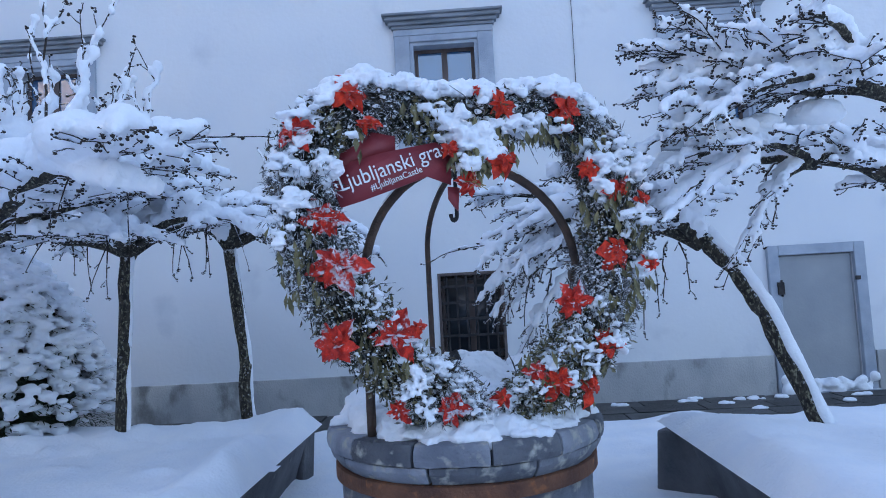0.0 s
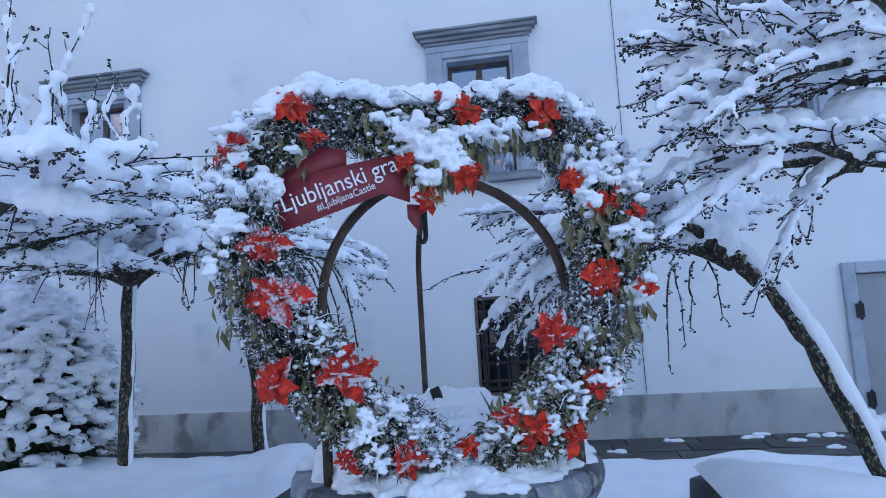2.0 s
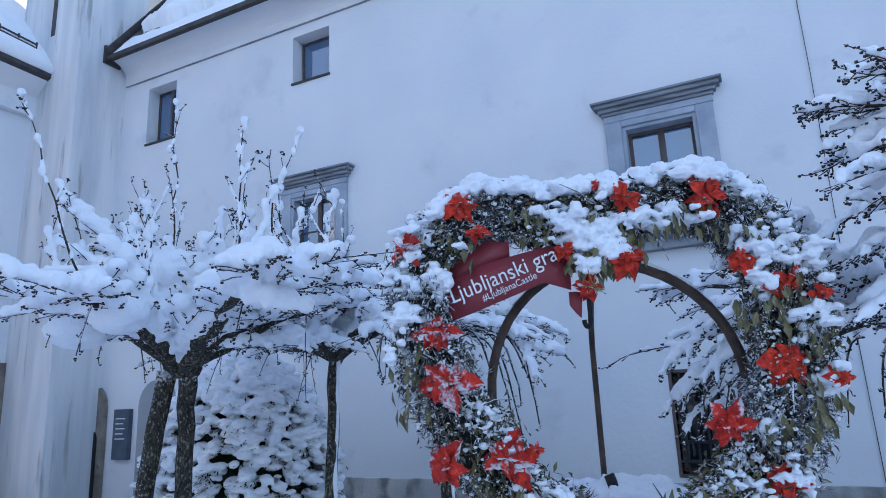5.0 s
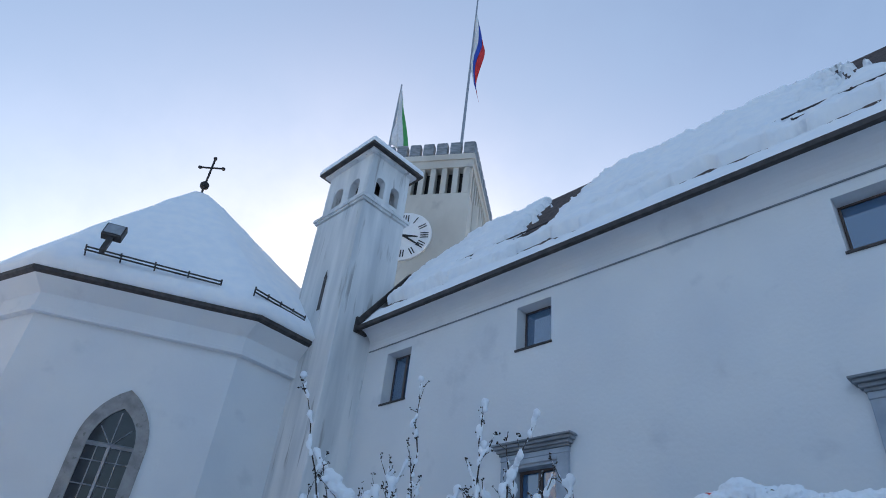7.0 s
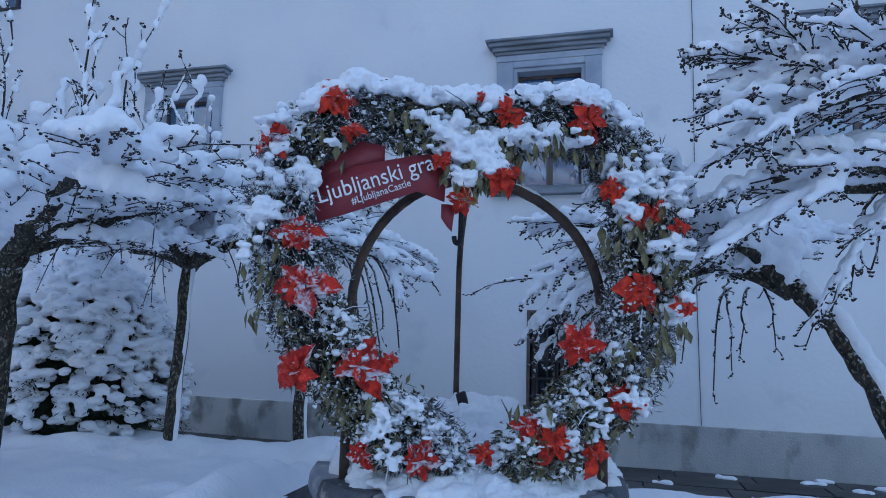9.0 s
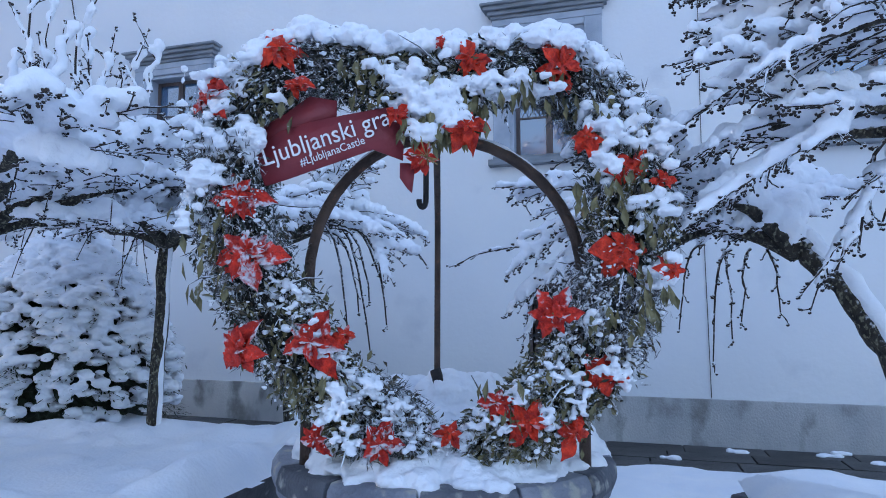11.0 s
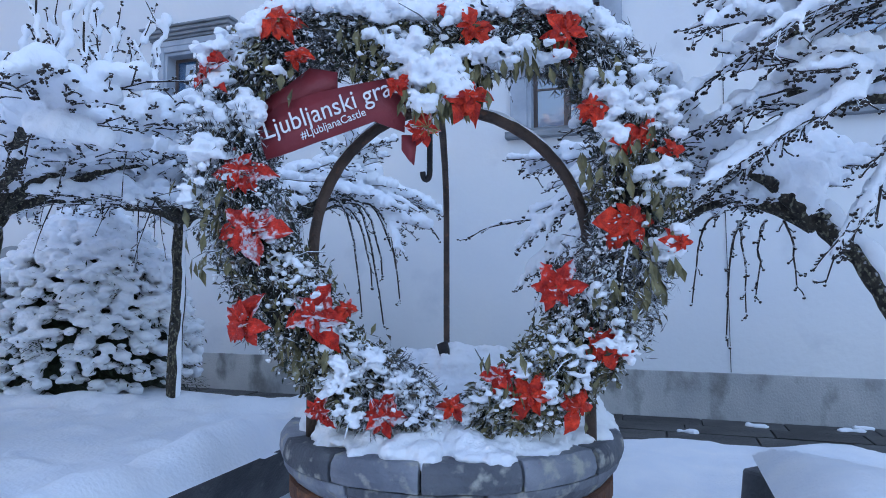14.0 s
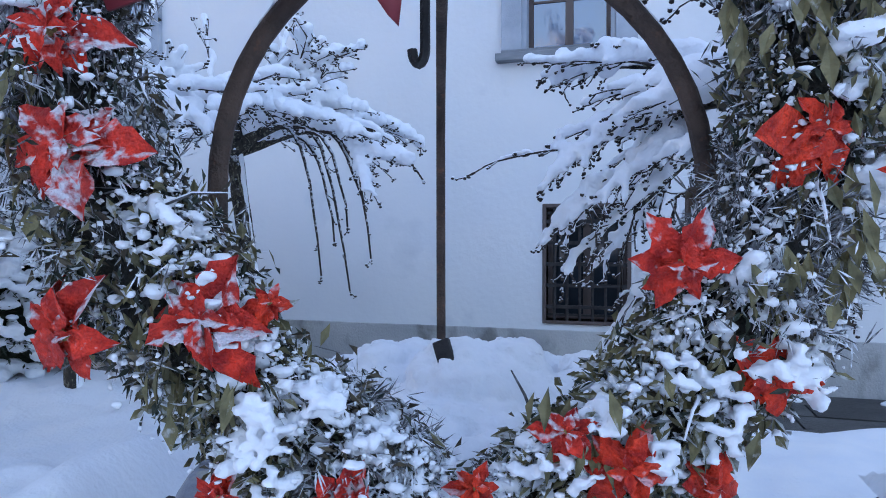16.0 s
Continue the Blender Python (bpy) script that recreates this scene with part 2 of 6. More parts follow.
# ---- mesh tools ----
class Shape:
    """Collects vertices and faces of one mesh."""
    def __init__(self):
        self.v, self.f = [], []

    def add(self, v, f):
        k = len(self.v)
        self.v += [tuple(p) for p in v]
        self.f += [tuple(i + k for i in q) for q in f]
        return self

    def box(self, x0, x1, y0, y1, z0, z1, m=None):
        v = [Vector((x, y, z)) for z in (z0, z1) for y in (y0, y1) for x in (x0, x1)]
        if m:
            v = [m @ p for p in v]
        return self.add(v, [(0, 2, 3, 1), (4, 5, 7, 6), (0, 1, 5, 4), (2, 6, 7, 3), (0, 4, 6, 2), (1, 3, 7, 5)])

    def prism(self, poly, z0, z1, top=None):
        """A closed prism over a counter-clockwise plan; top: the plan of its upper end."""
        n = len(poly)
        v = [(x, y, z0) for x, y in poly] + [(x, y, z1) for x, y in (top or poly)]
        return self.add(v, [tuple(range(n - 1, -1, -1)), tuple(range(n, 2 * n))] + [(i, (i + 1) % n, n + (i + 1) % n, n + i) for i in range(n)])

    def tube(self, pts, radii, sides=6, rough=0.0, rng=random):
        pts = [Vector(p) for p in pts]
        if isinstance(radii, (int, float)):
            radii = [radii] * len(pts)
        v, side = [], None
        for i, p in enumerate(pts):
            d = (pts[min(i + 1, len(pts) - 1)] - pts[max(i - 1, 0)]).normalized()
            a = d.cross(Vector((0, 0, 1)) if abs(d.z) < 0.9 else Vector((1, 0, 0))) if side is None else side - d * side.dot(d)
            side = a.normalized()
            b = d.cross(side)
            for k in range(sides):
                u = 2 * math.pi * k / sides
                v.append(p + (side * math.cos(u) + b * math.sin(u)) * radii[i] * (1 + rng.uniform(-rough, rough)))
        n, s = len(pts), sides
        f = [(i * s + k, i * s + (k + 1) % s, (i + 1) * s + (k + 1) % s, (i + 1) * s + k) for i in range(n - 1) for k in range(s)]
        return self.add(v, f + [tuple(range(s - 1, -1, -1)), tuple((n - 1) * s + k for k in range(s))])

    def blob(self, c, r, rng=random, jag=0.12, rings=5, segs=8):
        """A lumpy closed ellipsoid."""
        c = Vector(c)
        r = Vector(r) if not isinstance(r, (int, float)) else Vector((r, r, r))
        v = [c + Vector((0, 0, -r.z))]
        for i in range(1, rings):
            th = math.pi * i / rings
            for k in range(segs):
                ph = 2 * math.pi * (k + 0.5 * (i % 2)) / segs
                s = 1 + rng.uniform(-jag, jag)
                v.append(c + Vector((r.x * math.sin(th) * math.cos(ph), r.y * math.sin(th) * math.sin(ph), -r.z * math.cos(th))) * s)
        v.append(c + Vector((0, 0, r.z)))
        f = [(0, 1 + (k + 1) % segs, 1 + k) for k in range(segs)]
        for i in range(rings - 2):
            f += [(1 + i * segs + k, 1 + i * segs + (k + 1) % segs, 1 + (i + 1) * segs + (k + 1) % segs, 1 + (i + 1) * segs + k) for k in range(segs)]
        last, o = len(v) - 1, 1 + (rings - 2) * segs
        return self.add(v, f + [(o + k, o + (k + 1) % segs, last) for k in range(segs)])

    def lathe(self, profile, c, segs=48):
        v = [(c[0] + r * math.cos(2 * math.pi * k / segs), c[1] + r * math.sin(2 * math.pi * k / segs), z) for r, z in profile for k in range(segs)]
        n = len(profile)
        f = [(i * segs + k, i * segs + (k + 1) % segs, (i + 1) * segs + (k + 1) % segs, (i + 1) * segs + k) for i in range(n - 1) for k in range(segs)]
        return self.add(v, f + [tuple(range(segs - 1, -1, -1)), tuple((n - 1) * segs + k for k in range(segs))])

    def mesh(self, name, material, smooth=False):
        me = bpy.data.meshes.new(name)
        me.from_pydata(self.v, [], self.f)
        me.validate()
        for mt in material if isinstance(material, (list, tuple)) else [material]:
            me.materials.append(mt)
        if smooth:
            me.polygons.foreach_set("use_smooth", [True] * len(me.polygons))
        return me


def thing(name, at, label, category, group="", kind=""):
    ob = new(name)
    ob.location = at
    ob.empty_display_size = 0.1
    return tagged(ob, label, category, group, kind)


def under(ob, parent):
    """Makes ob, built in world places, a child of parent."""
    if parent is not None:
        ob.parent = parent
        ob.matrix_parent_inverse = Matrix.Translation(-parent.location) if parent.data is None else Matrix()
    return ob


def part(name, shape, material, parent, label="", smooth=False, bevel=0.0):
    ob = under(new(name, shape.mesh(name, material, smooth)), parent)
    if bevel:
        b = ob.modifiers.new("bevel", "BEVEL")
        b.width, b.segments, b.limit_method = bevel, 2, "ANGLE"
    if label:
        ob["label"] = label
    return ob


CLUMPS = bpy.data.textures.new("clumps", "CLOUDS")
CLUMPS.noise_scale, CLUMPS.noise_depth = 0.035, 3


def snow_mass(name, shape, parent=None, voxel=0.02, smooth=4, label="", lumpy=0.0):
    """Closed lumps melted into one soft cover of snow."""
    ob = under(new(name, shape.mesh(name, SNOW, True)), parent)
    rm = ob.modifiers.new("melt", "REMESH")
    rm.mode, rm.voxel_size, rm.use_smooth_shade = "VOXEL", voxel, True
    sm = ob.modifiers.new("soften", "SMOOTH")
    sm.factor, sm.iterations = 0.5, smooth
    if lumpy:
        ds = ob.modifiers.new("clump", "DISPLACE")
        ds.texture, ds.strength, ds.mid_level, ds.texture_coords = CLUMPS, lumpy, 0.45, "GLOBAL"
    if label:
        ob["label"] = label
    return ob


def structure(name, shape, material, label, category, bevel=0.0):
    return tagged(part(name, shape, material, None, "", False, bevel), label, category, "", "structure")


def nz(x, y, s=1.0, seed=0.0):
    return noise.noise(Vector((x * s + seed, y * s - seed, seed * 0.7)))

# ---- ground ----
def sheet(x0, x1, y0, y1, step, height):
    s = Shape()
    nx, ny = int((x1 - x0) / step) + 1, int((y1 - y0) / step) + 1
    v = [(x0 + i * (x1 - x0) / (nx - 1), y0 + j * (y1 - y0) / (ny - 1)) for j in range(ny) for i in range(nx)]
    return s.add([(x, y, height(x, y)) for x, y in v], [(j * nx + i, j * nx + i + 1, (j + 1) * nx + i + 1, (j + 1) * nx + i) for j in range(ny - 1) for i in range(nx - 1)])


def yard_height(x, y):
    z = 0.33 + 0.05 * nz(x, y, 0.7, 3) + 0.045 * nz(x, y, 1.8, 8) + 0.02 * nz(x, y, 5, 5) + 0.01 * nz(x, y, 11, 7)
    edge = 8.42 + 0.12 * nz(x, 0, 0.9, 4) + 0.05 * nz(x, 0, 4.0, 6)
    k = min(1.0, max(0.0, (edge - y) / 0.14))
    return 0.19 + (z - 0.19) * math.sqrt(k)


structure("ground", Shape().add([(-400, -400, 0.16), (400, -400, 0.16), (400, 400, 0.16), (-400, 400, 0.16)], [(0, 1, 2, 3)]), SNOW, "snow-covered flat ground of the castle yard", "ground")
yard = part("yard_snow", sheet(-11, 10, -6, 8.7, 0.07, yard_height), SNOW, None, "", True)
tagged(yard, "soft trodden snow lying over the castle yard", "snow", "", "structure")


# ---- main building ----
def pierced(x0, x1, z0, z1, y0, y1, holes):
    """A wall between y0 (front) and y1 with openings (x0, x1, z0, z1) going through it."""
    s = Shape()
    xs = sorted({x0, x1, *[h[0] for h in holes], *[h[1] for h in holes]})
    zs = sorted({z0, z1, *[h[2] for h in holes], *[h[3] for h in holes]})
    solid = lambda i, j: 0 <= i < len(xs) - 1 and 0 <= j < len(zs) - 1 and not any(h[0] - 1e-6 <= xs[i] and xs[i + 1] <= h[1] + 1e-6 and h[2] - 1e-6 <= zs[j] and zs[j + 1] <= h[3] + 1e-6 for h in holes)
    for i in range(len(xs) - 1):
        for j in range(len(zs) - 1):
            if not solid(i, j):
                continue
            a, b, c, d = xs[i], xs[i + 1], zs[j], zs[j + 1]
            s.add([(a, y0, c), (b, y0, c), (b, y0, d), (a, y0, d)], [(0, 1, 2, 3)])
            s.add([(a, y1, c), (b, y1, c), (b, y1, d), (a, y1, d)], [(3, 2, 1, 0)])
            if not solid(i - 1, j):
                s.add([(a, y0, c), (a, y0, d), (a, y1, d), (a, y1, c)], [(0, 1, 2, 3)])
            if not solid(i + 1, j):
                s.add([(b, y0, c), (b, y1, c), (b, y1, d), (b, y0, d)], [(0, 1, 2, 3)])
            if not solid(i, j - 1):
                s.add([(a, y0, c), (a, y1, c), (b, y1, c), (b, y0, c)], [(0, 1, 2, 3)])
            if not solid(i, j + 1):
                s.add([(a, y0, d), (b, y0, d), (b, y1, d), (a, y1, d)], [(0, 1, 2, 3)])
    return s


UPPER = [(-9.77, -8.87, 7.88, 9.26), (-5.55, -4.65, 8.24, 9.28), (0.74, 1.62, 8.22, 9.27), (6.2, 7.1, 8.22, 9.27)]
MIDDLE = [(-5.52, -4.48), (0.72, 1.76), (4.72, 5.8)]
M0, M1 = 4.02, 5.82
BARRED = (1.0, 1.9, 0.9, 2.2)
DOOR = (5.98, 7.06, 0.26, 2.23)
NICHES = [(-11.4, -10.4, 0.26, 2.6), (-9.35, -8.35, 0.26, 2.6)]
HOLES = UPPER + [(a, b, M0, M1) for a, b in MIDDLE] + [BARRED, DOOR]
structure("wall_south", pierced(-13.6, 13, 0, 10.0, 10, 10.6, HOLES), PLASTER, "tall white plastered castle wall with small windows", "wall")
structure("wall_east", Shape().box(12.4, 13, 10.6, 17.5, 0, 10.0), PLASTER, "white plastered gable wall of the castle wing", "wall")
structure("wall_north", Shape().box(-13.6, 13, 17.5, 18.1, 0, 10.0), PLASTER, "white plastered rear wall of the castle wing", "wall")
# added wall out of view; it blocks sky light from the chapel
structure("added_shade_wall", Shape().box(-14.5, -4, -3.6, -3, 0, 12), PLASTER, "unseen white wall added to shade the chapel", "wall")
structure("floor_1", Shape().box(-13.6, 12.4, 10.6, 17.5, 3.2, 3.4), INTERIOR_SHADE, "dark floor inside the castle wing", "floor")
structure("floor_2", Shape().box(-13.6, 12.4, 10.6, 17.5, 7.2, 7.4), INTERIOR_SHADE, "dark floor inside the castle wing", "floor")
structure("plinth", Shape().box(-8.3, 5.8, 9.955, 9.998, 0.2, 0.79).box(7.26, 13, 9.955, 9.998, 0.2, 0.79), PLINTH, "damp stained grey plinth along the wall", "plinth", 0.008)
# dark stone colour here paints the shadow under the ledge
structure("trim", Shape().box(-10.55, 13, 9.965, 9.998, 9.495, 9.525), CORNICE_STONE, "thin string course under the eaves, ledge shadow painted dark", "trim", 0.01)
eave = Shape()
cove = [(9.998, 9.56)] + [(9.998 - .42 * (1 - math.cos(a)), 9.58 + .44 * math.sin(a)) for a in [math.pi / 2 * k / 8 for k in range(1, 9)]] + [(9.998, 10.04)]
nc = len(cove)
eave.add([(x, y, z) for x in (-10.55, 13) for y, z in cove], [(k, (k + 1) % nc, nc + (k + 1) % nc, nc + k) for k in range(nc)] + [tuple(range(nc)), tuple(range(2 * nc - 1, nc - 1, -1))])
structure("eaves", eave, PLASTER, "white plastered cove under the roof edge", "eaves")

RZ, RY, EY, EZ = 15.58, 13.6, 9.5, 10.06
SL = (RZ - EZ) / (RY - EY)
roof = Shape()
roof.add([(-10.55, EY, EZ), (13, EY, EZ), (13, RY, RZ), (-10.55, RY, RZ), (13, 18.2, EZ), (-10.55, 18.2, EZ),
          (-10.55, EY + .08, EZ - .05), (13, EY + .08, EZ - .05), (13, RY, RZ - .2), (-10.55, RY, RZ - .2), (13, 18.1, EZ - .1), (-10.55, 18.1, EZ - .1)],
         [(0, 1, 2, 3), (3, 2, 4, 5), (7, 6, 9, 8), (8, 9, 11, 10), (0, 6, 7, 1), (4, 10, 11, 5), (0, 3, 9, 6), (3, 5, 11, 9), (1, 7, 8, 2), (2, 8, 10, 4)])
structure("roof", roof, TILE, "steep brown tiled roof half hidden by snow", "roof")


def bare(x, t):
    """How bare the roof is at x, at t from the eaves (0) to the ridge (1)."""
    w = 0.3 * nz(x, t * 5, 1.3, 2)
    a = 1 - abs((x + 6.05 + (t - 0.6) * 0.5 + 1.6 * w) / (0.75 + 0.5 * t)) if 0.24 < t else -1
    b = 1 - abs((x - 3.6 + w) / (3.3 + 0.6 * (t - 0.5))) if 0.56 + 0.22 * nz(x, 0, 2, 5) < t else -1
    c = 1 - abs((t - 0.29 - 0.05 * nz(x, 0, 0.5, 9)) / (0.022 + 0.014 * nz(x, 1, 3, 4))) if nz(x, 3, 0.6, 1) > -0.1 else -1
    d = 1 - abs((t - 0.13 - 0.04 * nz(x, 5, 0.7, 3) - 0.012 * nz(x, 2, 5, 3)) / (0.04 + 0.025 * nz(x, 1, 3, 8))) if nz(x, 8, 0.5, 6) > -0.15 else -1
    return max(a, b, c, d)


def roof_snow():
    s = Shape()
    nx, nt = 380, 90
    for j in range(nt + 1):
        for i in range(nx + 1):
            x, t = -10.4 + 23.3 * i / nx, j / nt
            y, z = EY - 0.05 + t * (RY - EY + 0.12), EZ + t * (RZ - EZ)
            h = 0.26 + 0.1 * nz(x, t * 4, 0.8, 7) + 0.06 * nz(x, t * 5, 2.5, 3) + 0.06 * nz(x, t * 6, 6.0, 5) + 0.03 * nz(x, t * 6, 13.0, 6) + 0.06 * max(0, nz(x, t * 2, 0.3, 11))
            h *= min(1, (0.35 + t * 9)) * (1 if t < 0.97 else 0.75)
            h *= .22 if t < 0.12 + 0.05 * nz(x, 5, 0.7, 3) + 0.03 * nz(x, 2, 4, 3) else 1
            k = bare(x, t) + 0.35 * nz(x, t * 6, 4.5, 9) + 0.2 * nz(x, t * 6, 11, 4)
            h = h - 0.34 if k > 0.25 else h * (1 - max(0, k))
            s.v.append((x, y - h * 0.55, z + h * 0.75))
    for j in range(nt):
        for i in range(nx):
            a = j * (nx + 1) + i
            s.f.append((a, a + 1, a + nx + 2, a + nx + 1))
    k = len(s.v)
    for i in range(nx + 1):
        x = -10.4 + 23.3 * i / nx
        s.v.append((x, EY + 0.02, EZ + 0.0))
    s.f += [(k + i, k + i + 1, i + 1, i) for i in range(nx)]
    return s


tagged(part("roof_snow", roof_snow(), SNOW, None, "", True), "thick snow sliding off the castle roof", "snow", "", "structure")
gut = Shape()
gut.box(-10.6, 13, EY - 0.08, EY + 0.03, EZ - 0.1, EZ + 0.01).box(-10.66, -10.55, EY - 0.12, EY + 0.3, EZ - 0.16, EZ + 0.28)
gut.add([(-10.66, EY - .1, EZ - .05), (-10.54, EY - .1, EZ - .05), (-10.54, EY + 1.6, EZ + 1.6 * SL + .2), (-10.66, EY + 1.6, EZ + 1.6 * SL + .2),
         (-10.66, EY - .1, EZ + .2), (-10.54, EY - .1, EZ + .2), (-10.54, EY + 1.5, EZ + 1.5 * SL + .5), (-10.66, EY + 1.5, EZ + 1.5 * SL + .5)],
        [(0, 1, 2, 3), (4, 7, 6, 5), (0, 4, 5, 1), (2, 6, 7, 3), (0, 3, 7, 4), (1, 5, 6, 2)])
rng = random.Random(5)
for i in range(420):
    x = -10.5 + 23.4 * i / 420 + rng.uniform(-.02, .02)
    h = rng.uniform(0.02, 0.11)
    gut.add([(x - .014, EY - .08, EZ - .055), (x + .014, EY - .08, EZ - .055), (x, EY - .06, EZ - .055), (x, EY - .07, EZ - .06 - h)], [(0, 2, 1), (0, 1, 3), (1, 2, 3), (2, 0, 3)])
structure("gutter", gut, GUTTER, "dark metal roof edge with short icicles", "gutter")
for gy, xs in ((1.25, ((-10, -7.2), (-6.9, -4.4), (-1.2, 3))), (0.95, ((-9.6, -5.0), (0.5, 6)))):
    for a, b in xs:
        guard = thing("snow_guard", (a, EY + gy, EZ + gy * SL), "thin dark snow guard rail across the roof", "snow guard", "snow guards on the roof")
        part("rail", Shape().tube([(a, EY + gy - .12, EZ + gy * SL + .17), (b, EY + gy - .12, EZ + gy * SL + .17)], 0.02), GUTTER, guard)
        for q in range(int((b - a) / 0.9) + 1):
            part("bracket", Shape().tube([(a + q * .9, EY + gy, EZ + gy * SL), (a + q * .9, EY + gy - .14, EZ + gy * SL + .2)], 0.02, 4), GUTTER, guard)


# ---- windows ----
def glazing(win, x0, x1, z0, z1, y, rows, cols, mat=WOOD, thick=0.05, pane=GLASS):
    f = Shape()
    f.box(x0, x0 + thick, y - .03, y + .03, z0, z1).box(x1 - thick, x1, y - .03, y + .03, z0, z1)
    f.box(x0 + thick, x1 - thick, y - .03, y + .03, z0, z0 + thick).box(x0 + thick, x1 - thick, y - .03, y + .03, z1 - thick, z1)
    cw, ch = (x1 - x0 - 2 * thick) / cols, (z1 - z0 - 2 * thick) / rows
    for c in range(1, cols):
        x = x0 + thick + c * cw
        f.box(x - thick * .9, x + thick * .9, y - .035, y + .028, z0 + thick, z1 - thick)
    for c in range(cols):
        for r in range(1, rows):
            z = z0 + thick + r * ch
            a, b = x0 + thick + c * cw, x0 + thick + (c + 1) * cw
            f.box(a + (thick * .9 if c else 0), b - (thick * .9 if c < cols - 1 else 0), y - .02, y + .02, z - .013, z + .013)
    part("window_frame", f, mat, win, "dark brown wooden casement" if mat is WOOD else "")
    for c in range(cols):
        for r in range(rows):
            a, z = x0 + thick + c * cw, z0 + thick + r * ch
            part("pane", Shape().box(a + .004, a + cw - .004, y - .006, y + .006, z + .004, z + ch - .004), pane, win)


for i, (a, b) in enumerate(MIDDLE):
    win = thing("window_%d" % (i + 1), (a, 10, M0), "casement window in a grey stone surround with a moulded cornice", "window", "stone-framed windows", "structure")
    st = Shape()
    st.box(a - .24, a - .002, 9.93, 10.05, M0, M1 + .1).box(b + .002, b + .24, 9.93, 10.05, M0, M1 + .1).box(a - .002, b + .002, 9.93, 10.05, M1 + .002, M1 + .1)
    part("stone_surround", st, STONE_FRAME, win, "", False, 0.012)
    part("inner_surround", Shape().box(a, a + .05, 9.97, 10.22, M0, M1 - .05).box(b - .05, b, 9.97, 10.22, M0, M1 - .05).box(a, b, 9.97, 10.22, M1 - .05, M1), STONE_FRAME, win)
    part("lintel", Shape().box(a - .25, b + .25, 9.925, 10.05, M1 + .102, M1 + .2), STONE_FRAME, win, "", False, 0.01)
    cn = Shape()
    for k, (o, z0, z1) in enumerate(((.27, .2, .25), (.31, .25, .31), (.36, .31, .37), (.4, .37, .41))):
        cn.box(a - o, b + o, 9.99 - (o - .18), 10.03, M1 + z0 + .002, M1 + z1)
    part("cornice", cn, CORNICE_STONE, win, "dark weathered moulded cornice", False, 0.01)
    part("window_sill", Shape().box(a - .3, b + .3, 9.86, 10.1, M0 - .13, M0 - .04).box(a - .24, b + .24, 9.9, 10.1, M0 - .038, M0), CORNICE_STONE, win, "weathered stone sill", False, 0.01)
    glazing(win, a + .05, b - .05, M0, M1 - .05, 10.2, 3, 2)

for i, (a, b, z0, z1) in enumerate(UPPER):
    win = thing("window_%d" % (i + 4), (a, 10, z0), "small plain window set deep in the plaster", "window", "small upper windows", "structure")
    part("window_sill", Shape().box(a - .02, b + .02, 9.97, 10.3, z0 - .03, z0 + .012), GUTTER, win, "thin dark sill")
    glazing(win, a + .01, b - .01, z0 + .02, z1 - .01, 10.32, 1, 1 if i else 2, WOOD, 0.035)

a, b, z0, z1 = BARRED
win = thing("window_8", (a, 10, z0), "low window behind a black iron grille", "window", "", "structure")
part("surround", Shape().box(a - .045, a, 9.985, 10.2, z0 - .04, z1 + .045).box(b, b + .045, 9.985, 10.2, z0 - .04, z1 + .045).box(a, b, 9.985, 10.2, z1, z1 + .045).box(a, b, 9.97, 10.2, z0 - .04, z0), WOOD, win, "", False, 0.005)
glazing(win, a, b, z0, z1, 10.22, 2, 2, WOOD, .05, DARK_GLASS)
grille = part("grille", Shape().box(a, b, 10.03, 10.045, z0 + .05, z0 + .075).box(a, b, 10.03, 10.045, z1 - .075, z1 - .05), BLACK_IRON, win, "black wrought iron grille")
for k in range(6):
    x = a + .09 + k * (b - a - .18) / 5
    part("bar", Shape().tube([(x, 10.012, z0), (x, 10.012, z1)], 0.019, 6), BLACK_IRON, grille)
for k in range(5):
    z = z0 + .16 + k * (z1 - z0 - .32) / 4
    part("bar", Shape().box(a, b, 9.98, 9.994, z - .02, z + .02), BLACK_IRON, grille)

# the grey door
a, b, z0, z1 = DOOR
door = thing("door_1", (a, 10, z0), "grey sheet metal door in a pale stone frame", "door", "", "structure")
part("door_frame", Shape().box(a - .16, a - .002, 9.93, 10.06, .2, z1 + .15).box(b + .002, b + .16, 9.93, 10.06, .2, z1 + .15).box(a - .002, b + .002, 9.93, 10.06, z1 + .002, z1 + .15), STONE_FRAME, door, "pale grey stone door frame", False, 0.012)
leaf = part("door_leaf", Shape().box(a + .01, b - .01, 10.02, 10.07, z0 + .02, z1 - .01), METAL_DOOR, door, "plain grey sheet metal leaf", False, 0.006)
for z in (0.62, 1.75):
    part("hinge", Shape().box(a - .06, a + .03, 9.9, 10.02, z - .09, z + .09).tube([(a, 9.92, z - .12), (a, 9.92, z + .12)], .018), BLACK_IRON, leaf)
part("latch", Shape().box(b - .02, b + .05, 9.91, 9.93, 1.82, 1.88), BLACK_IRON, leaf)
part("threshold", Shape().box(a - .16, b + .16, 9.85, 10.06, .15, .255), STONE_FRAME, door, "", False, 0.01)
rng = random.Random(11)
drift = Shape()
for k in range(60):
    x = rng.uniform(a - .1, b + .12)
    drift.blob((x, rng.uniform(9.86, 10.0), rng.uniform(.24, .5) * (0.75 + .25 * abs(x - 6.4))), rng.uniform(.04, .1), rng)
tagged(snow_mass("door_snow", drift, None, 0.02), "wet snow blown against the metal door", "snow")

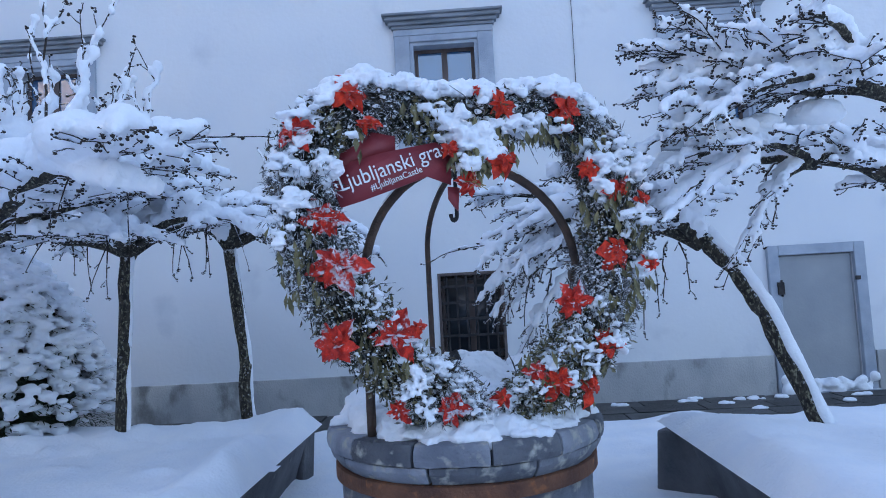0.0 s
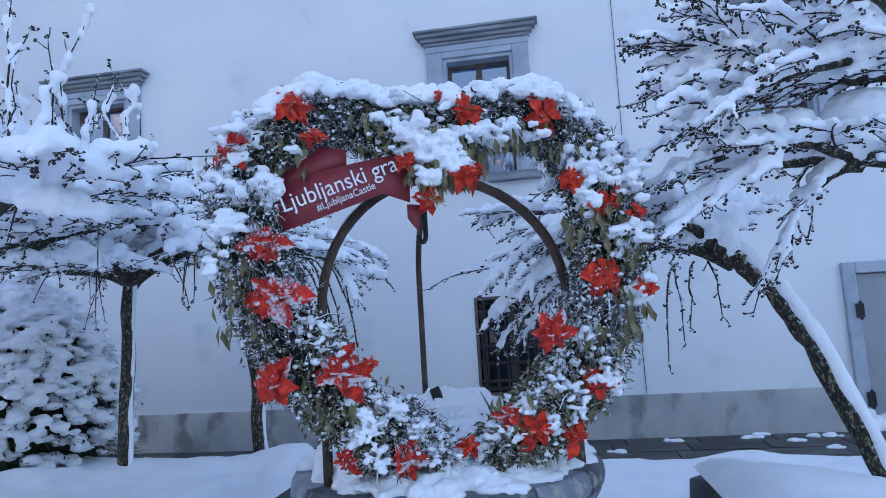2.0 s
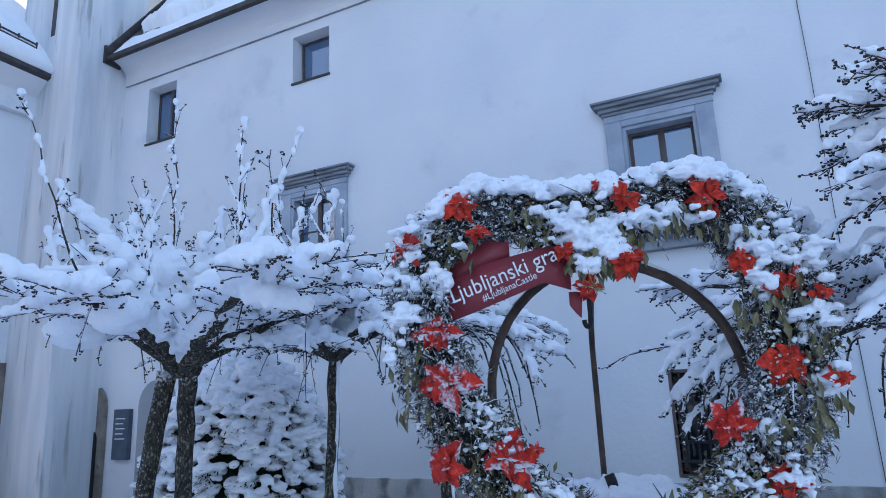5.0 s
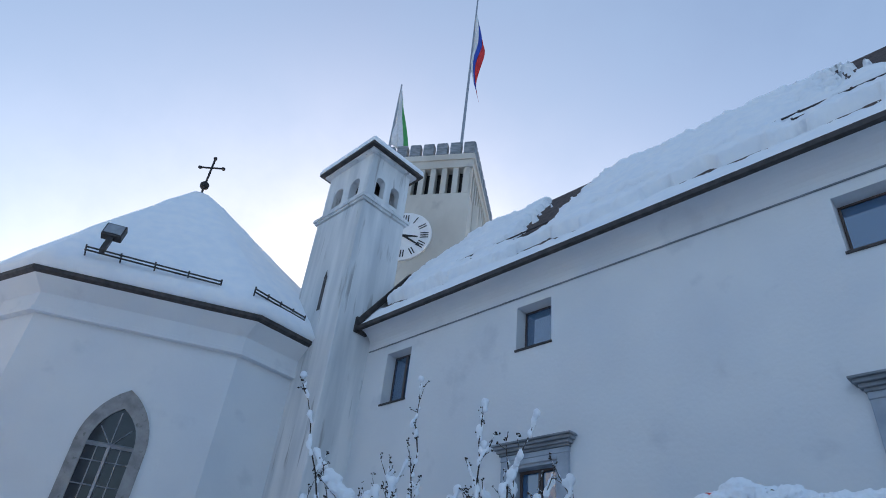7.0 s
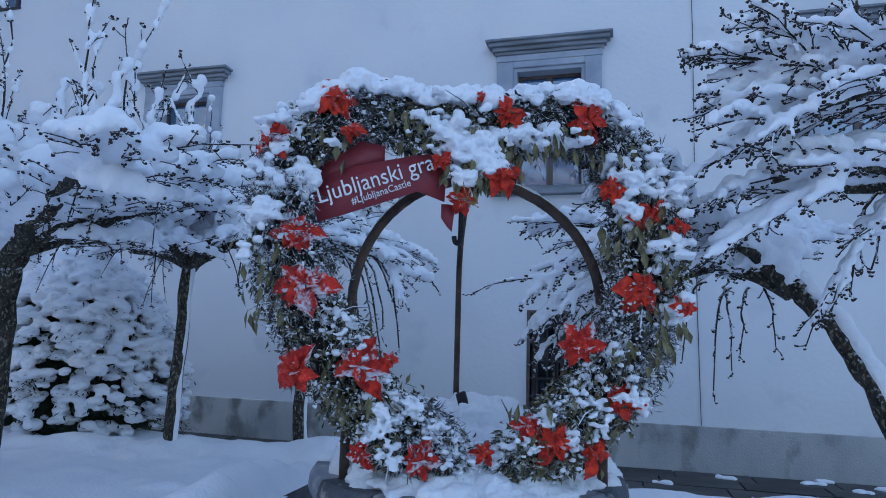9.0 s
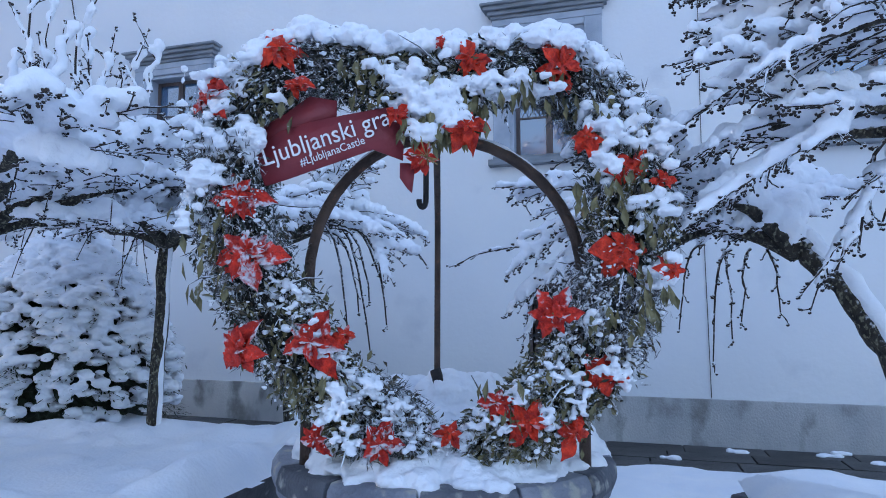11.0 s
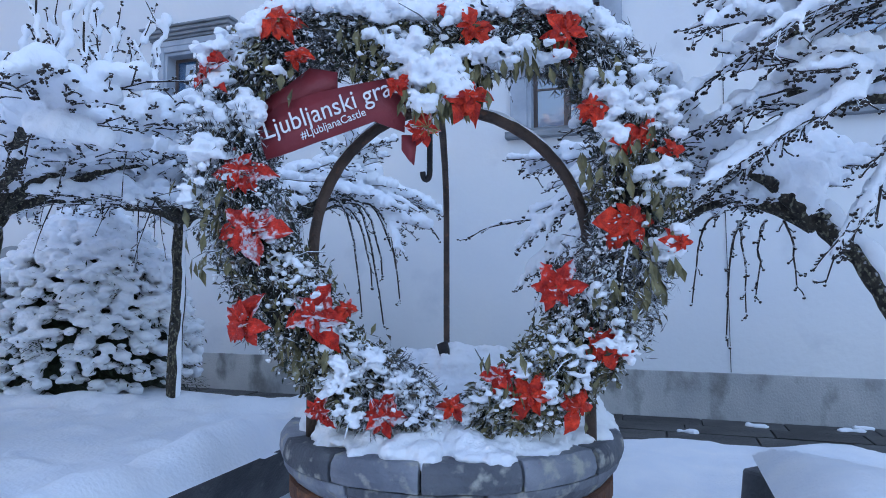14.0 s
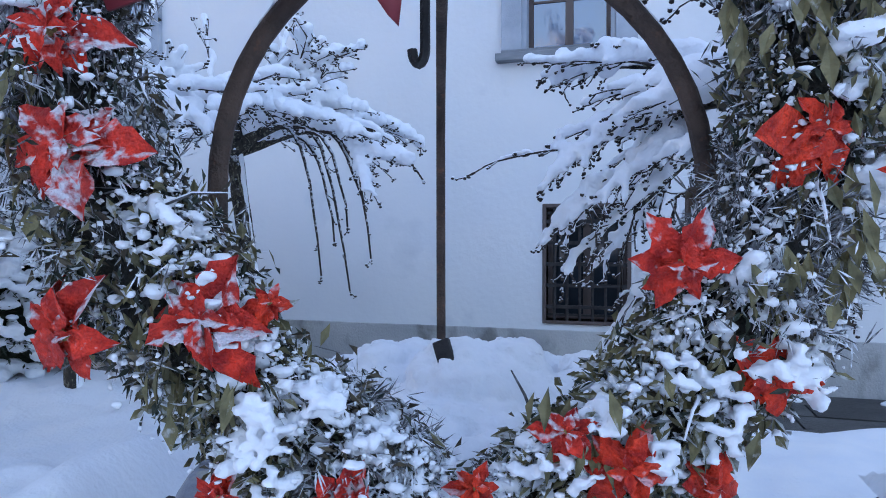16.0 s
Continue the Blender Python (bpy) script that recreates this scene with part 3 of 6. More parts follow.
# cable down the facade
tagged(part("wall_cable", Shape().tube([(3.22, 9.985, 9.4), (3.23, 9.985, 6.0), (3.2, 9.985, 3.0), (3.22, 9.985, 0.85), (3.22, 9.98, .8)], 0.005), GUTTER, None), "thin dark cable running down the plaster", "cable")

# arched doorway and notice board beside the turret
def arch_poly(x0, x1, z0, z1, n=10):
    r, c = (x1 - x0) / 2, (x0 + x1) / 2
    return [(x0, z0), (x1, z0)] + [(c + r * math.cos(math.pi * k / n), z1 - r + r * math.sin(math.pi * k / n)) for k in range(n + 1)]


for i, (a, b, z0, z1) in enumerate(NICHES):
    po = arch_poly(a, b, z0, z1)
    s = Shape()
    n = len(po)
    s.add([(x, 9.99, z) for x, z in po] + [(x, 9.9, z) for x, z in po], [tuple(range(n, 2 * n))] + [(k, (k + 1) % n, n + (k + 1) % n, n + k) for k in range(n)])
    if i == 0:
        structure("door_2", s, RUBBLE, "round-arched doorway of rough brown stone", "doorway")
        # no real opening: a near-black panel paints the doorway's shade
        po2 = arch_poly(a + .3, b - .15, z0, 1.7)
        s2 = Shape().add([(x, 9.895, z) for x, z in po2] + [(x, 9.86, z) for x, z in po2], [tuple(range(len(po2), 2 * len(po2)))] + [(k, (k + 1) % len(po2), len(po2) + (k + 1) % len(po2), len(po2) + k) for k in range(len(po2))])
        structure("door_3", s2, INTERIOR_SHADE, "near-black panel painted as the shade in the stone doorway", "doorway")
    else:
        structure("door_4", s, METAL_DOOR, "pale arched niche in the castle wall", "niche")
board = thing("notice_board", (-9.85, 9.93, 1.1), "dark slate notice board fixed to the wall", "notice board")
part("panel", Shape().box(-10.08, -9.62, 9.9, 10.01, 1.05, 2.05), PLAQUE, board, "", False, 0.008)
for k in range(5):
    part("text_line", Shape().box(-10.0, -9.72 - .05 * (k % 2), 9.896, 9.9, 1.85 - k * .1, 1.87 - k * .1), LETTER, board, "pale bar of unreadable writing")

# ---- turret ----
TX0, TX1, TY0, TY1 = -12.9, -10.62, 8.8, 10.5
tur = thing("turret", (TX0, TY0, 0), "white square bell turret with streaked plaster and snowy cap", "turret", "", "")
part("shaft", Shape().prism([(TX0, TY0), (TX1, TY0), (TX1, TY1), (TX0, TY1)], 0, 14.1), TURRET_PLASTER, tur, "", False, 0.03)
for o, z0, z1 in ((.06, 14.1, 14.18), (.11, 14.18, 14.28), (.05, 14.28, 14.36)):
    part("moulding", Shape().prism([(TX0 - o, TY0 - o), (TX1 + o, TY0 - o), (TX1 + o, TY1 + o), (TX0 - o, TY1 + o)], z0 + .002, z1), TURRET_PLASTER, tur)


def belfry_side(p, q, z0, z1, inward):
    """One side of the bell stage, from plan point p to q, with two round arches."""
    d = Vector((q[0] - p[0], q[1] - p[1]))
    w = d.length
    d.normalize()
    s = Shape()
    slots = [(w * .2, w * .42), (w * .58, w * .8)]
    at = lambda u, z, k: (p[0] + d.x * u + inward[0] * k, p[1] + d.y * u + inward[1] * k, z)
    lo, hi, n = z0 + .22, z0 + .95, 8
    def quad(u0, u1, a0, a1, b0, b1):
        for k in (0, .25):
            v = [at(u0, a0, k), at(u1, a1, k), at(u1, b1, k), at(u0, b0, k)]
            s.add(v, [(0, 1, 2, 3)] if k == 0 else [(3, 2, 1, 0)])
    edges = [0] + [e for sl in slots for e in sl] + [w]
    for k in range(0, len(edges), 2):
        quad(edges[k], edges[k + 1], lo, lo, z1, z1)
    quad(0, w, z0, z0, lo, lo)
    for u0, u1 in slots:
        r, c = (u1 - u0) / 2, (u0 + u1) / 2
        arc = [(c - r * math.cos(math.pi * k / n), hi - r + r * math.sin(math.pi * k / n)) for k in range(n + 1)]
        for (ua, za), (ub, zb) in zip(arc, arc[1:]):
            quad(ua, ub, za, zb, z1, z1)
            s.add([at(ua, za, 0), at(ub, zb, 0), at(ub, zb, .25), at(ua, za, .25)], [(3, 2, 1, 0)])
        for u, fl in ((u0, 1), (u1, 0)):
            s.add([at(u, lo, 0), at(u, hi - r, 0), at(u, hi - r, .25), at(u, lo, .25)], [(0, 1, 2, 3) if fl else (3, 2, 1, 0)])
        s.add([at(u0, lo, 0), at(u1, lo, 0), at(u1, lo, .25), at(u0, lo, .25)], [(0, 1, 2, 3)])
    return s


BX0, BX1, BY0, BY1 = TX0 + .05, TX1 - .05, TY0 + .05, TY1 - .05
for p, q, inw in (((BX0, BY0), (BX1, BY0), (0, 1)), ((BX1, BY0), (BX1, BY1), (-1, 0)), ((BX1, BY1), (BX0, BY1), (0, -1)), ((BX0, BY1), (BX0, BY0), (1, 0))):
    part("bell_stage_side", belfry_side(p, q, 14.36, 16.08, inw), TURRET_PLASTER, tur, "plastered bell stage side with two round arches")
for o, z0, z1 in ((.05, 15.1, 15.16), (.1, 16.08, 16.16)):
    if z0 > 15.5:
        part("moulding", Shape().prism([(TX0 - o, TY0 - o), (TX1 + o, TY0 - o), (TX1 + o, TY1 + o), (TX0 - o, TY1 + o)], z0 + .002, z1), TURRET_PLASTER, tur)
part("bell_stage_core", Shape().box(TX0 + .75, TX1 - .75, TY0 + .6, TY1 - .6, 14.4, 16.08), GUTTER, tur)
o = .25
cap = [(TX0 - o, TY0 - o), (TX1 + o, TY0 - o), (TX1 + o, TY1 + o), (TX0 - o, TY1 + o)]
part("cap", Shape().prism(cap, 16.16, 16.23, [(x * .999, y) for x, y in cap]), GUTTER, tur, "dark overhanging eaves of the cap")
cxm, cym = (TX0 + TX1) / 2, (TY0 + TY1) / 2
sh = lambda k, e: [(cxm + (x - cxm) * k + e, cym + (y - cym) * k) for x, y in cap]
snowcap = Shape().prism(sh(1.03, 0), 16.23, 16.46, sh(1.0, 0)).prism(sh(1.0, 0), 16.46, 17.0, sh(.2, 0))
ob = part("snow_cap", snowcap, SNOW, tur, "thick snow on the turret roof", True, 0.06)
part("slit_window", Shape().box(-11.72, -11.58, TY0 - .012, TY0 + .1, 10.6, 11.7).add([(-11.72, TY0 - .012, 11.7), (-11.58, TY0 - .012, 11.7), (-11.65, TY0 - .012, 11.95)], [(0, 1, 2)]), GUTTER, tur, "narrow pointed slit")

# ---- chapel ----
CH = [(-12.15, 9.6), (-12.1, 7.15), (-14.4, 3.0), (-16.6, 2.35), (-20.5, 3.6), (-22.5, 8.0), (-21, 12.5), (-13.0, 12.5)]
CH = CH[::-1]
chapel = thing("chapel", (-16, 7, 0), "white polygonal chapel apse with a snow-covered roof", "chapel")
ccx, ccy = -16.6, 7.2
grow = lambda k: [(x + (x - ccx) / math.hypot(x - ccx, y - ccy) * k, y + (y - ccy) / math.hypot(x - ccx, y - ccy) * k) for x, y in CH]
ccw = lambda p: p if sum(p[i - 1][0] * p[i][1] - p[i][0] * p[i - 1][1] for i in range(len(p))) > 0 else p[::-1]
part("wall", Shape().prism(ccw(CH), 0, 9.1), PLASTER, chapel)
part("cornice", Shape().prism(ccw(grow(.12)), 8.752, 9.12).prism(ccw(grow(.12)), 9.122, 9.45, ccw(grow(.5))), PLASTER, chapel, "coved white cornice")
part("cornice_line", Shape().prism(ccw(grow(.17)), 8.62, 8.75), PLASTER, chapel, "thin white moulding under the cornice", False, .02)
part("gutter", Shape().prism(ccw(grow(.5)), 9.452, 9.5, ccw(grow(.62))).prism(ccw(grow(.62)), 9.502, 9.6), GUTTER, chapel, "dark roof edge")
APEX = (-17.0, 6.3, 15.75)
rf, sn = Shape(), Shape()
e1, e2 = ccw(grow(.6)), ccw(grow(.62))
n = len(e1)
rf.add([(x, y, 9.6) for x, y in e1] + [APEX], [(i, (i + 1) % n, n) for i in range(n)])
part("roof", rf, TILE, chapel, "dark tiled roof")
rings = 14
for j in range(rings + 1):
    t = j / rings
    for i in range(n):
        for q in range(8):
            xa = e2[i][0] + (e2[(i + 1) % n][0] - e2[i][0]) * q / 8
            ya = e2[i][1] + (e2[(i + 1) % n][1] - e2[i][1]) * q / 8
            h = (.26 + .1 * nz(xa + t * 3, ya, .7, 4) + .05 * nz(xa + t * 9, ya, 2.2, 5)) * min(1, .3 + t * 8) * (1 if t < .98 else .5)
            x, y = xa + (APEX[0] - xa) * t, ya + (APEX[1] - ya) * t
            sn.v.append((x + (1 - t) * .02 * (xa - ccx), y + (1 - t) * .02 * (ya - ccy), 9.6 + (APEX[2] - 9.6) * t * (1 + .03 * math.sin(math.pi * t)) + h))
m8 = n * 8
sn.f += [(j * m8 + i, j * m8 + (i + 1) % m8, (j + 1) * m8 + (i + 1) % m8, (j + 1) * m8 + i) for j in range(rings) for i in range(m8)]
k0 = len(sn.v)
sn.v += [(x, y, 9.6) for i in range(n) for q in range(8) for x, y in [(e1[i][0] + (e1[(i + 1) % n][0] - e1[i][0]) * q / 8, e1[i][1] + (e1[(i + 1) % n][1] - e1[i][1]) * q / 8)]]
sn.f += [(k0 + i, k0 + (i + 1) % m8, (i + 1) % m8, i) for i in range(m8)]
part("roof_snow", sn, SNOW, chapel, "deep smooth snow on the chapel roof", True)
cr = part("roof_cross", Shape().tube([APEX, (APEX[0], APEX[1], APEX[2] + 1.75)], .04).blob((APEX[0], APEX[1], APEX[2] + .45), .17, jag=0)
          .tube([(APEX[0] - .32, APEX[1] - .3, APEX[2] + 1.3), (APEX[0] + .32, APEX[1] + .3, APEX[2] + 1.3)], .035), BLACK_IRON, chapel, "dark wrought iron cross with a ball", True)
for du, dzz in ((-.32, 1.3), (.32, 1.3), (0, 1.75)):
    part("cross_end", Shape().blob((APEX[0] + du, APEX[1] + du * .94, APEX[2] + dzz), .07, jag=.2), BLACK_IRON, cr)
# railing and floodlight on the chapel roof
for p, q in (((-13.75, 3.25, 10.25), (-12.3, 6.2, 10.25)), ((-11.75, 6.9, 10.2), (-11.9, 8.6, 10.2))):
    gd = thing("snow_guard", p, "thin dark snow guard rail across the roof", "snow guard", "snow guards on the roof")
    for dz in (0, .09):
        part("rail", Shape().tube([(p[0] + .1, p[1] - .05, p[2] + dz), (q[0] + .1, q[1] - .05, q[2] + dz)], .022), GUTTER, gd)
    for k in range(5):
        x, y, z = [p[i] + (q[i] - p[i]) * k / 4 for i in range(3)]
        part("bracket", Shape().tube([(x - .2, y + .1, z - .15), (x + .12, y - .06, z + .14)], .02, 4), GUTTER, gd)
fl = thing("floodlight", (-13.3, 3.7, 10.5), "grey box floodlight standing on the chapel roof", "floodlight")
mm = Matrix.Translation((-13.2, 3.55, 10.75)) @ Euler((radians(-20), 0, radians(62))).to_matrix().to_4x4()
part("housing", Shape().box(-.24, .24, -.1, .1, -.2, .25, mm), GUTTER, fl, "", False, .02)
part("lens", Shape().box(-.2, .2, -.115, -.102, -.14, .2, mm), LAMP_METAL, fl, "pale glass front")
part("stand", Shape().box(-.06, .06, -.05, .05, -.75, -.2, mm), GUTTER, fl)

# pointed window on the chapel face
P0, P1 = Vector((-12.1, 7.15)), Vector((-14.4, 3.0))
fd = (P1 - P0).normalized()
fn = Vector((-fd.y, fd.x))
if fn.x < 0:
    fn = -fn


def face_pt(u, z, out):
    q = P0 + fd * u + fn * out
    return (q.x, q.y, z)


def pointed(u0, u1, z0, zs, n=7):
    """A pointed arch as (u, z) points, from the foot round to the foot."""
    w = u1 - u0
    R = w * 1.0
    left = [(u1 - R * math.cos(a), zs + R * math.sin(a)) for a in [math.pi / 3 * k / n for k in range(n + 1)]]
    right = [(u0 + R * math.cos(a), zs + R * math.sin(a)) for a in [math.pi / 3 * (n - k) / n for k in range(n + 1)]]
    return [(u0, z0)] + left + right[1:] + [(u1, z0)]


gw = thing("chapel_window", face_pt(2.0, 3.2, 0), "pointed gothic window with leaded panes in a stone arch", "window")
outer, inner = pointed(1.3, 2.8, 2.8, 5.95), pointed(1.56, 2.54, 2.8, 5.95)
fr = Shape()
for ring_a, ring_b, oa, ob_ in ((outer, inner, .05, .05), (inner, inner, .05, .004), (outer, outer, 0, .05)):
    n = len(ring_a)
    fr.add([face_pt(u, z, oa) for u, z in ring_a] + [face_pt(u, z, ob_) for u, z in ring_b], [(i, i + 1, n + i + 1, n + i) for i in range(n - 1)])
part("stone_arch", fr, ARCH_STONE, gw, "grey stone pointed arch")
part("pane", Shape().add([face_pt(u, z, .006) for u, z in inner], [tuple(range(len(inner)))]), DARK_GLASS, gw)
gl = Shape()
gl.tube([face_pt(2.05, 2.8, .03), face_pt(2.05, 5.95, .03)], .045, 4)
gl.tube([face_pt(1.56, 5.95, .03), face_pt(2.54, 5.95, .03)], .05, 4)
part("mullion", gl, LAMP_METAL, gw, "pale window bars")
for u in (1.8, 2.3):
    part("bar", Shape().tube([face_pt(u, 2.8, .02), face_pt(u, 5.95, .02)], .014, 4), LAMP_METAL, gw)
for z in (3.3, 3.9, 4.5, 5.1, 5.6):
    part("bar", Shape().tube([face_pt(1.56, z, .02), face_pt(2.54, z, .02)], .014, 4), LAMP_METAL, gw)
for u, z in ((1.72, 6.35), (2.05, 6.7), (2.38, 6.35)):
    part("bar", Shape().tube([face_pt(2.05, 5.95, .02), face_pt(u, z, .02)], .014, 4), LAMP_METAL, gw)
# rough stone footing of the chapel
structure("chapel_footing", Shape().prism(ccw(grow(.1)), 0, 3.1, ccw(grow(.06))), RUBBLE, "rough brown rubble footing of the chapel", "footing")

# ---- clock tower ----
TA = Vector((-15.3, 17.92))
td = Vector((-.847, -.532))
tn = Vector((td.y, -td.x))
if tn.x < 0:
    tn = -tn
tow = thing("clock_tower", (TA.x, TA.y, 0), "pale stone clock tower with slit openings and battlements", "tower")


def tw(u, z, out=0.0):
    q = TA + td * u + tn * out
    return (q.x, q.y, z)


def tower_plan(o):
    W = 6.6
    return ccw([tw(-o, 0, o)[:2], tw(W + o, 0, o)[:2], tw(W + o, 0, -W - o)[:2], tw(-o, 0, -W - o)[:2]])


part("shaft", Shape().prism(tower_plan(0), 0, 22.9), TOWER_PLASTER, tow)
part("gallery_floor", Shape().prism(tower_plan(-.02), 22.902, 23.0), TOWER_PLASTER, tow)
# solid block whose near-black colour is the gallery's painted shade
part("gallery_core", Shape().prism(tower_plan(-.5), 23.0, 24.8), INTERIOR_SHADE, tow, "near-black block painted as the shade behind the slits")
for z0, z1, o in ((24.7, 25.2, .05), (25.2, 25.45, .14)):
    part("moulding", Shape().prism(tower_plan(o), z0 + .002, z1), TOWER_PLASTER, tow)
for k in range(11):
    u = k * .6 + .1
    pil = Shape()
    c = [tw(u, 0, 0), tw(u + .27, 0, 0), tw(u + .27, 0, -.45), tw(u, 0, -.45)]
    pil.prism(ccw([p[:2] for p in c]), 23.002, 24.7)
    part("pier", pil, TOWER_PLASTER, tow)
    c = [tw(0, 0, -u), tw(.45, 0, -u), tw(.45, 0, -u - .27), tw(0, 0, -u - .27)]
    part("pier", Shape().prism(ccw([p[:2] for p in c]), 23.002, 24.7), TOWER_PLASTER, tow)
part("parapet", Shape().prism(tower_plan(.1), 25.452, 25.6), TOWER_PLASTER, tow)
for k in range(9):
    u = k * .74 - .08
    c = [tw(u, 0, .12), tw(u + .6, 0, .12), tw(u + .6, 0, -.3), tw(u, 0, -.3)]
    part("merlon", Shape().prism(ccw([p[:2] for p in c]), 25.6, 26.45), CORNICE_STONE, tow, "frosted grey stone merlon", False, .05)
    c = [tw(-.12, 0, -u), tw(.3, 0, -u), tw(.3, 0, -u - .6), tw(-.12, 0, -u - .6)]
    part("merlon", Shape().prism(ccw([p[:2] for p in c]), 25.6, 26.45), CORNICE_STONE, tow, "frosted grey stone merlon", False, .05)
for k in range(5):
    c = [tw(-.02, 0, -1.0 - k * 1.1), tw(-.25, 0, -1.2 - k * 1.1), tw(-.25, 0, -1.5 - k * 1.1), tw(-.02, 0, -1.6 - k * 1.1)]
    part("side_rib", Shape().prism(ccw([p[:2] for p in c]), 18, 23), TOWER_PLASTER, tow)
CU, CZ, CR = 3.05, 20.3, 1.42
disc = [(CU + CR * math.cos(2 * math.pi * k / 40), CZ + CR * math.sin(2 * math.pi * k / 40)) for k in range(40)]
s = Shape().add([tw(u, z, .12) for u, z in disc] + [tw(u, z, 0) for u, z in disc], [tuple(range(40))] + [(i, (i + 1) % 40, 40 + (i + 1) % 40, 40 + i) for i in range(40)])
dial = part("clock_face", s, LETTER, tow, "round white clock face with roman numerals")
for h in range(12):
    a = math.pi / 2 - h * math.pi / 6
    strokes = (3, 1, 2, 3, 3, 2, 3, 4, 4, 3, 2, 3)[h]
    nb = Shape()
    for k in range(strokes):
        off = (k - (strokes - 1) / 2) * .13
        c0 = [(CU - (math.cos(a) * r - math.sin(a) * (off + w)), CZ + math.sin(a) * r + math.cos(a) * (off + w)) for r, w in ((.85, -.03), (.85, .03), (1.26, .03), (1.26, -.03))]
        nb.add([tw(u, z, .135) for u, z in c0], [(0, 1, 2, 3)])
    part("numeral", nb, BLACK_IRON, dial)
for a, ln, w in ((radians(-97), .75, .09), (radians(-125), 1.1, .07)):
    a = math.pi / 2 + a
    c0 = [(CU - (math.cos(a) * r - math.sin(a) * o), CZ + math.sin(a) * r + math.cos(a) * o) for r, o in ((-.3, -w), (-.3, w), (ln, w * .4), (ln, -w * .4))]
    part("clock_hand", Shape().add([tw(u, z, .15) for u, z in c0], [(0, 1, 2, 3)]), BLACK_IRON, dial)


def flag(u, z0, top, stripes, label, drop, fold, low=.3):
    f = thing("flagpole", tw(u, z0, -.6), label, "flag")
    part("pole", Shape().tube([tw(u, z0, -.6), tw(u, top, -.6)], [.09, .045], 8), LAMP_METAL, f)
    n = len(stripes)
    for i, c in enumerate(stripes):
        s = Shape()
        rows = 14
        for j in range(rows + 1):
            t = j / rows
            for k in range(4):
                q = (i + k / 3) / n
                wave = .12 * math.sin(t * 9 + q * 5)
                s.v.append(tw(u - .05 - q * fold * ((0.75 + .25 * math.sin(t * 7)) if fold < .8 else .1 + t * 1.2), top - low - t * drop - q * drop * (.55 if low > 1 else .12) + .05 * math.sin(q * 12), -.6 + wave))
        s.f = [(j * 4 + k, j * 4 + k + 1, j * 4 + k + 5, j * 4 + k + 4) for j in range(rows) for k in range(3)]
        cl = part("cloth", s, FLAG[c], f, c + " stripe of the hanging flag", True)
        so = cl.modifiers.new("thick", "SOLIDIFY")
        so.thickness = .015
    return f


flag(.85, 25.4, 41.2, ["white", "blue", "red"], "white, blue and red flag hanging on a tall pole", 5.6, .79, 2.4)
flag(5.0, 25.4, 32.4, ["white", "white", "green"], "white and green banner hanging on a pole", 4.8, .9)

# ---- planting beds ----
def bed_wall(name, pts, top, lean, thick, label):
    """A low concrete wall along the plan points; its outer face leans out over its foot by lean."""
    w = thing(name, (*pts[0], .15), label, "bed wall")
    s = Shape()
    for (x0, y0), (x1, y1) in zip(pts, pts[1:]):
        d = Vector((x1 - x0, y1 - y0)).normalized()
        n = Vector((d.y, -d.x))
        s.add([(x0 - n.x * lean, y0 - n.y * lean, .1), (x1 - n.x * lean, y1 - n.y * lean, .1), (x1 - n.x * (lean + thick), y1 - n.y * (lean + thick), .1), (x0 - n.x * (lean + thick), y0 - n.y * (lean + thick), .1),
               (x0, y0, top), (x1, y1, top), (x1 - n.x * thick, y1 - n.y * thick, top), (x0 - n.x * thick, y0 - n.y * thick, top)],
              [(3, 2, 1, 0), (4, 5, 6, 7), (0, 1, 5, 4), (1, 2, 6, 5), (2, 3, 7, 6), (3, 0, 4, 7)])
    part("wall", s, CONCRETE, w, "", False, .02)
    return w


lw = bed_wall("bed_wall", [(-.1, 1.0), (-.1, 6.45)], .76, .2, .28, "dark wet concrete wall of a raised planting bed")
ringo = [(-.075 - .0, 4.55 + .06 * math.cos(a), .42 + .06 * math.sin(a)) for a in [2 * math.pi * k / 16 for k in range(17)]]
part("fixing_ring", Shape().tube([(x - .13, y, z) for x, y, z in ringo], .008, 5), BLACK_IRON, lw, "round mark cast in the concrete")
bed_wall("bed_wall", [(-.1, 6.45), (-5.5, 7.3)], .72, .1, .25, "dark wet concrete rear wall of a raised planting bed")
bed_wall("bed_wall", [(3.03, 5.85), (2.98, 1.0)], .77, .2, .28, "dark wet concrete wall of a planting bed by the well")
bed_wall("bed_wall", [(6.4, 2.6), (3.03, 5.85)], .75, .1, .25, "dark wet concrete rear wall of a planting bed")


def bed_left(x, y):
    z = .76 + .08 * nz(x, y, .8, 2) + .075 * nz(x, y, 2.0, 6) + .03 * nz(x, y, 5, 4) + .014 * nz(x, y, 10, 8) - .07 * abs(nz(x, y, 2.6, 13)) + .02
    rim = math.exp(-((x + .27 - .05 * nz(0, y, 2, 3)) / .22) ** 2)
    back = math.exp(-((y - 6.35 + x * -.155) / .25) ** 2)
    z += .17 * rim * (1 + .5 * nz(x, y, 1.7, 9)) + .12 * back
    z = max(z, .775)
    out = min((-.08 + .05 * nz(y, 0, 2.5, 7)) - x, (6.56 - .155 * x + .03 * nz(x, 0, 3, 5)) - y)
    k = max(0.0, min(1.0, out / .09))
    return .745 + (z - .745) * math.sqrt(k)


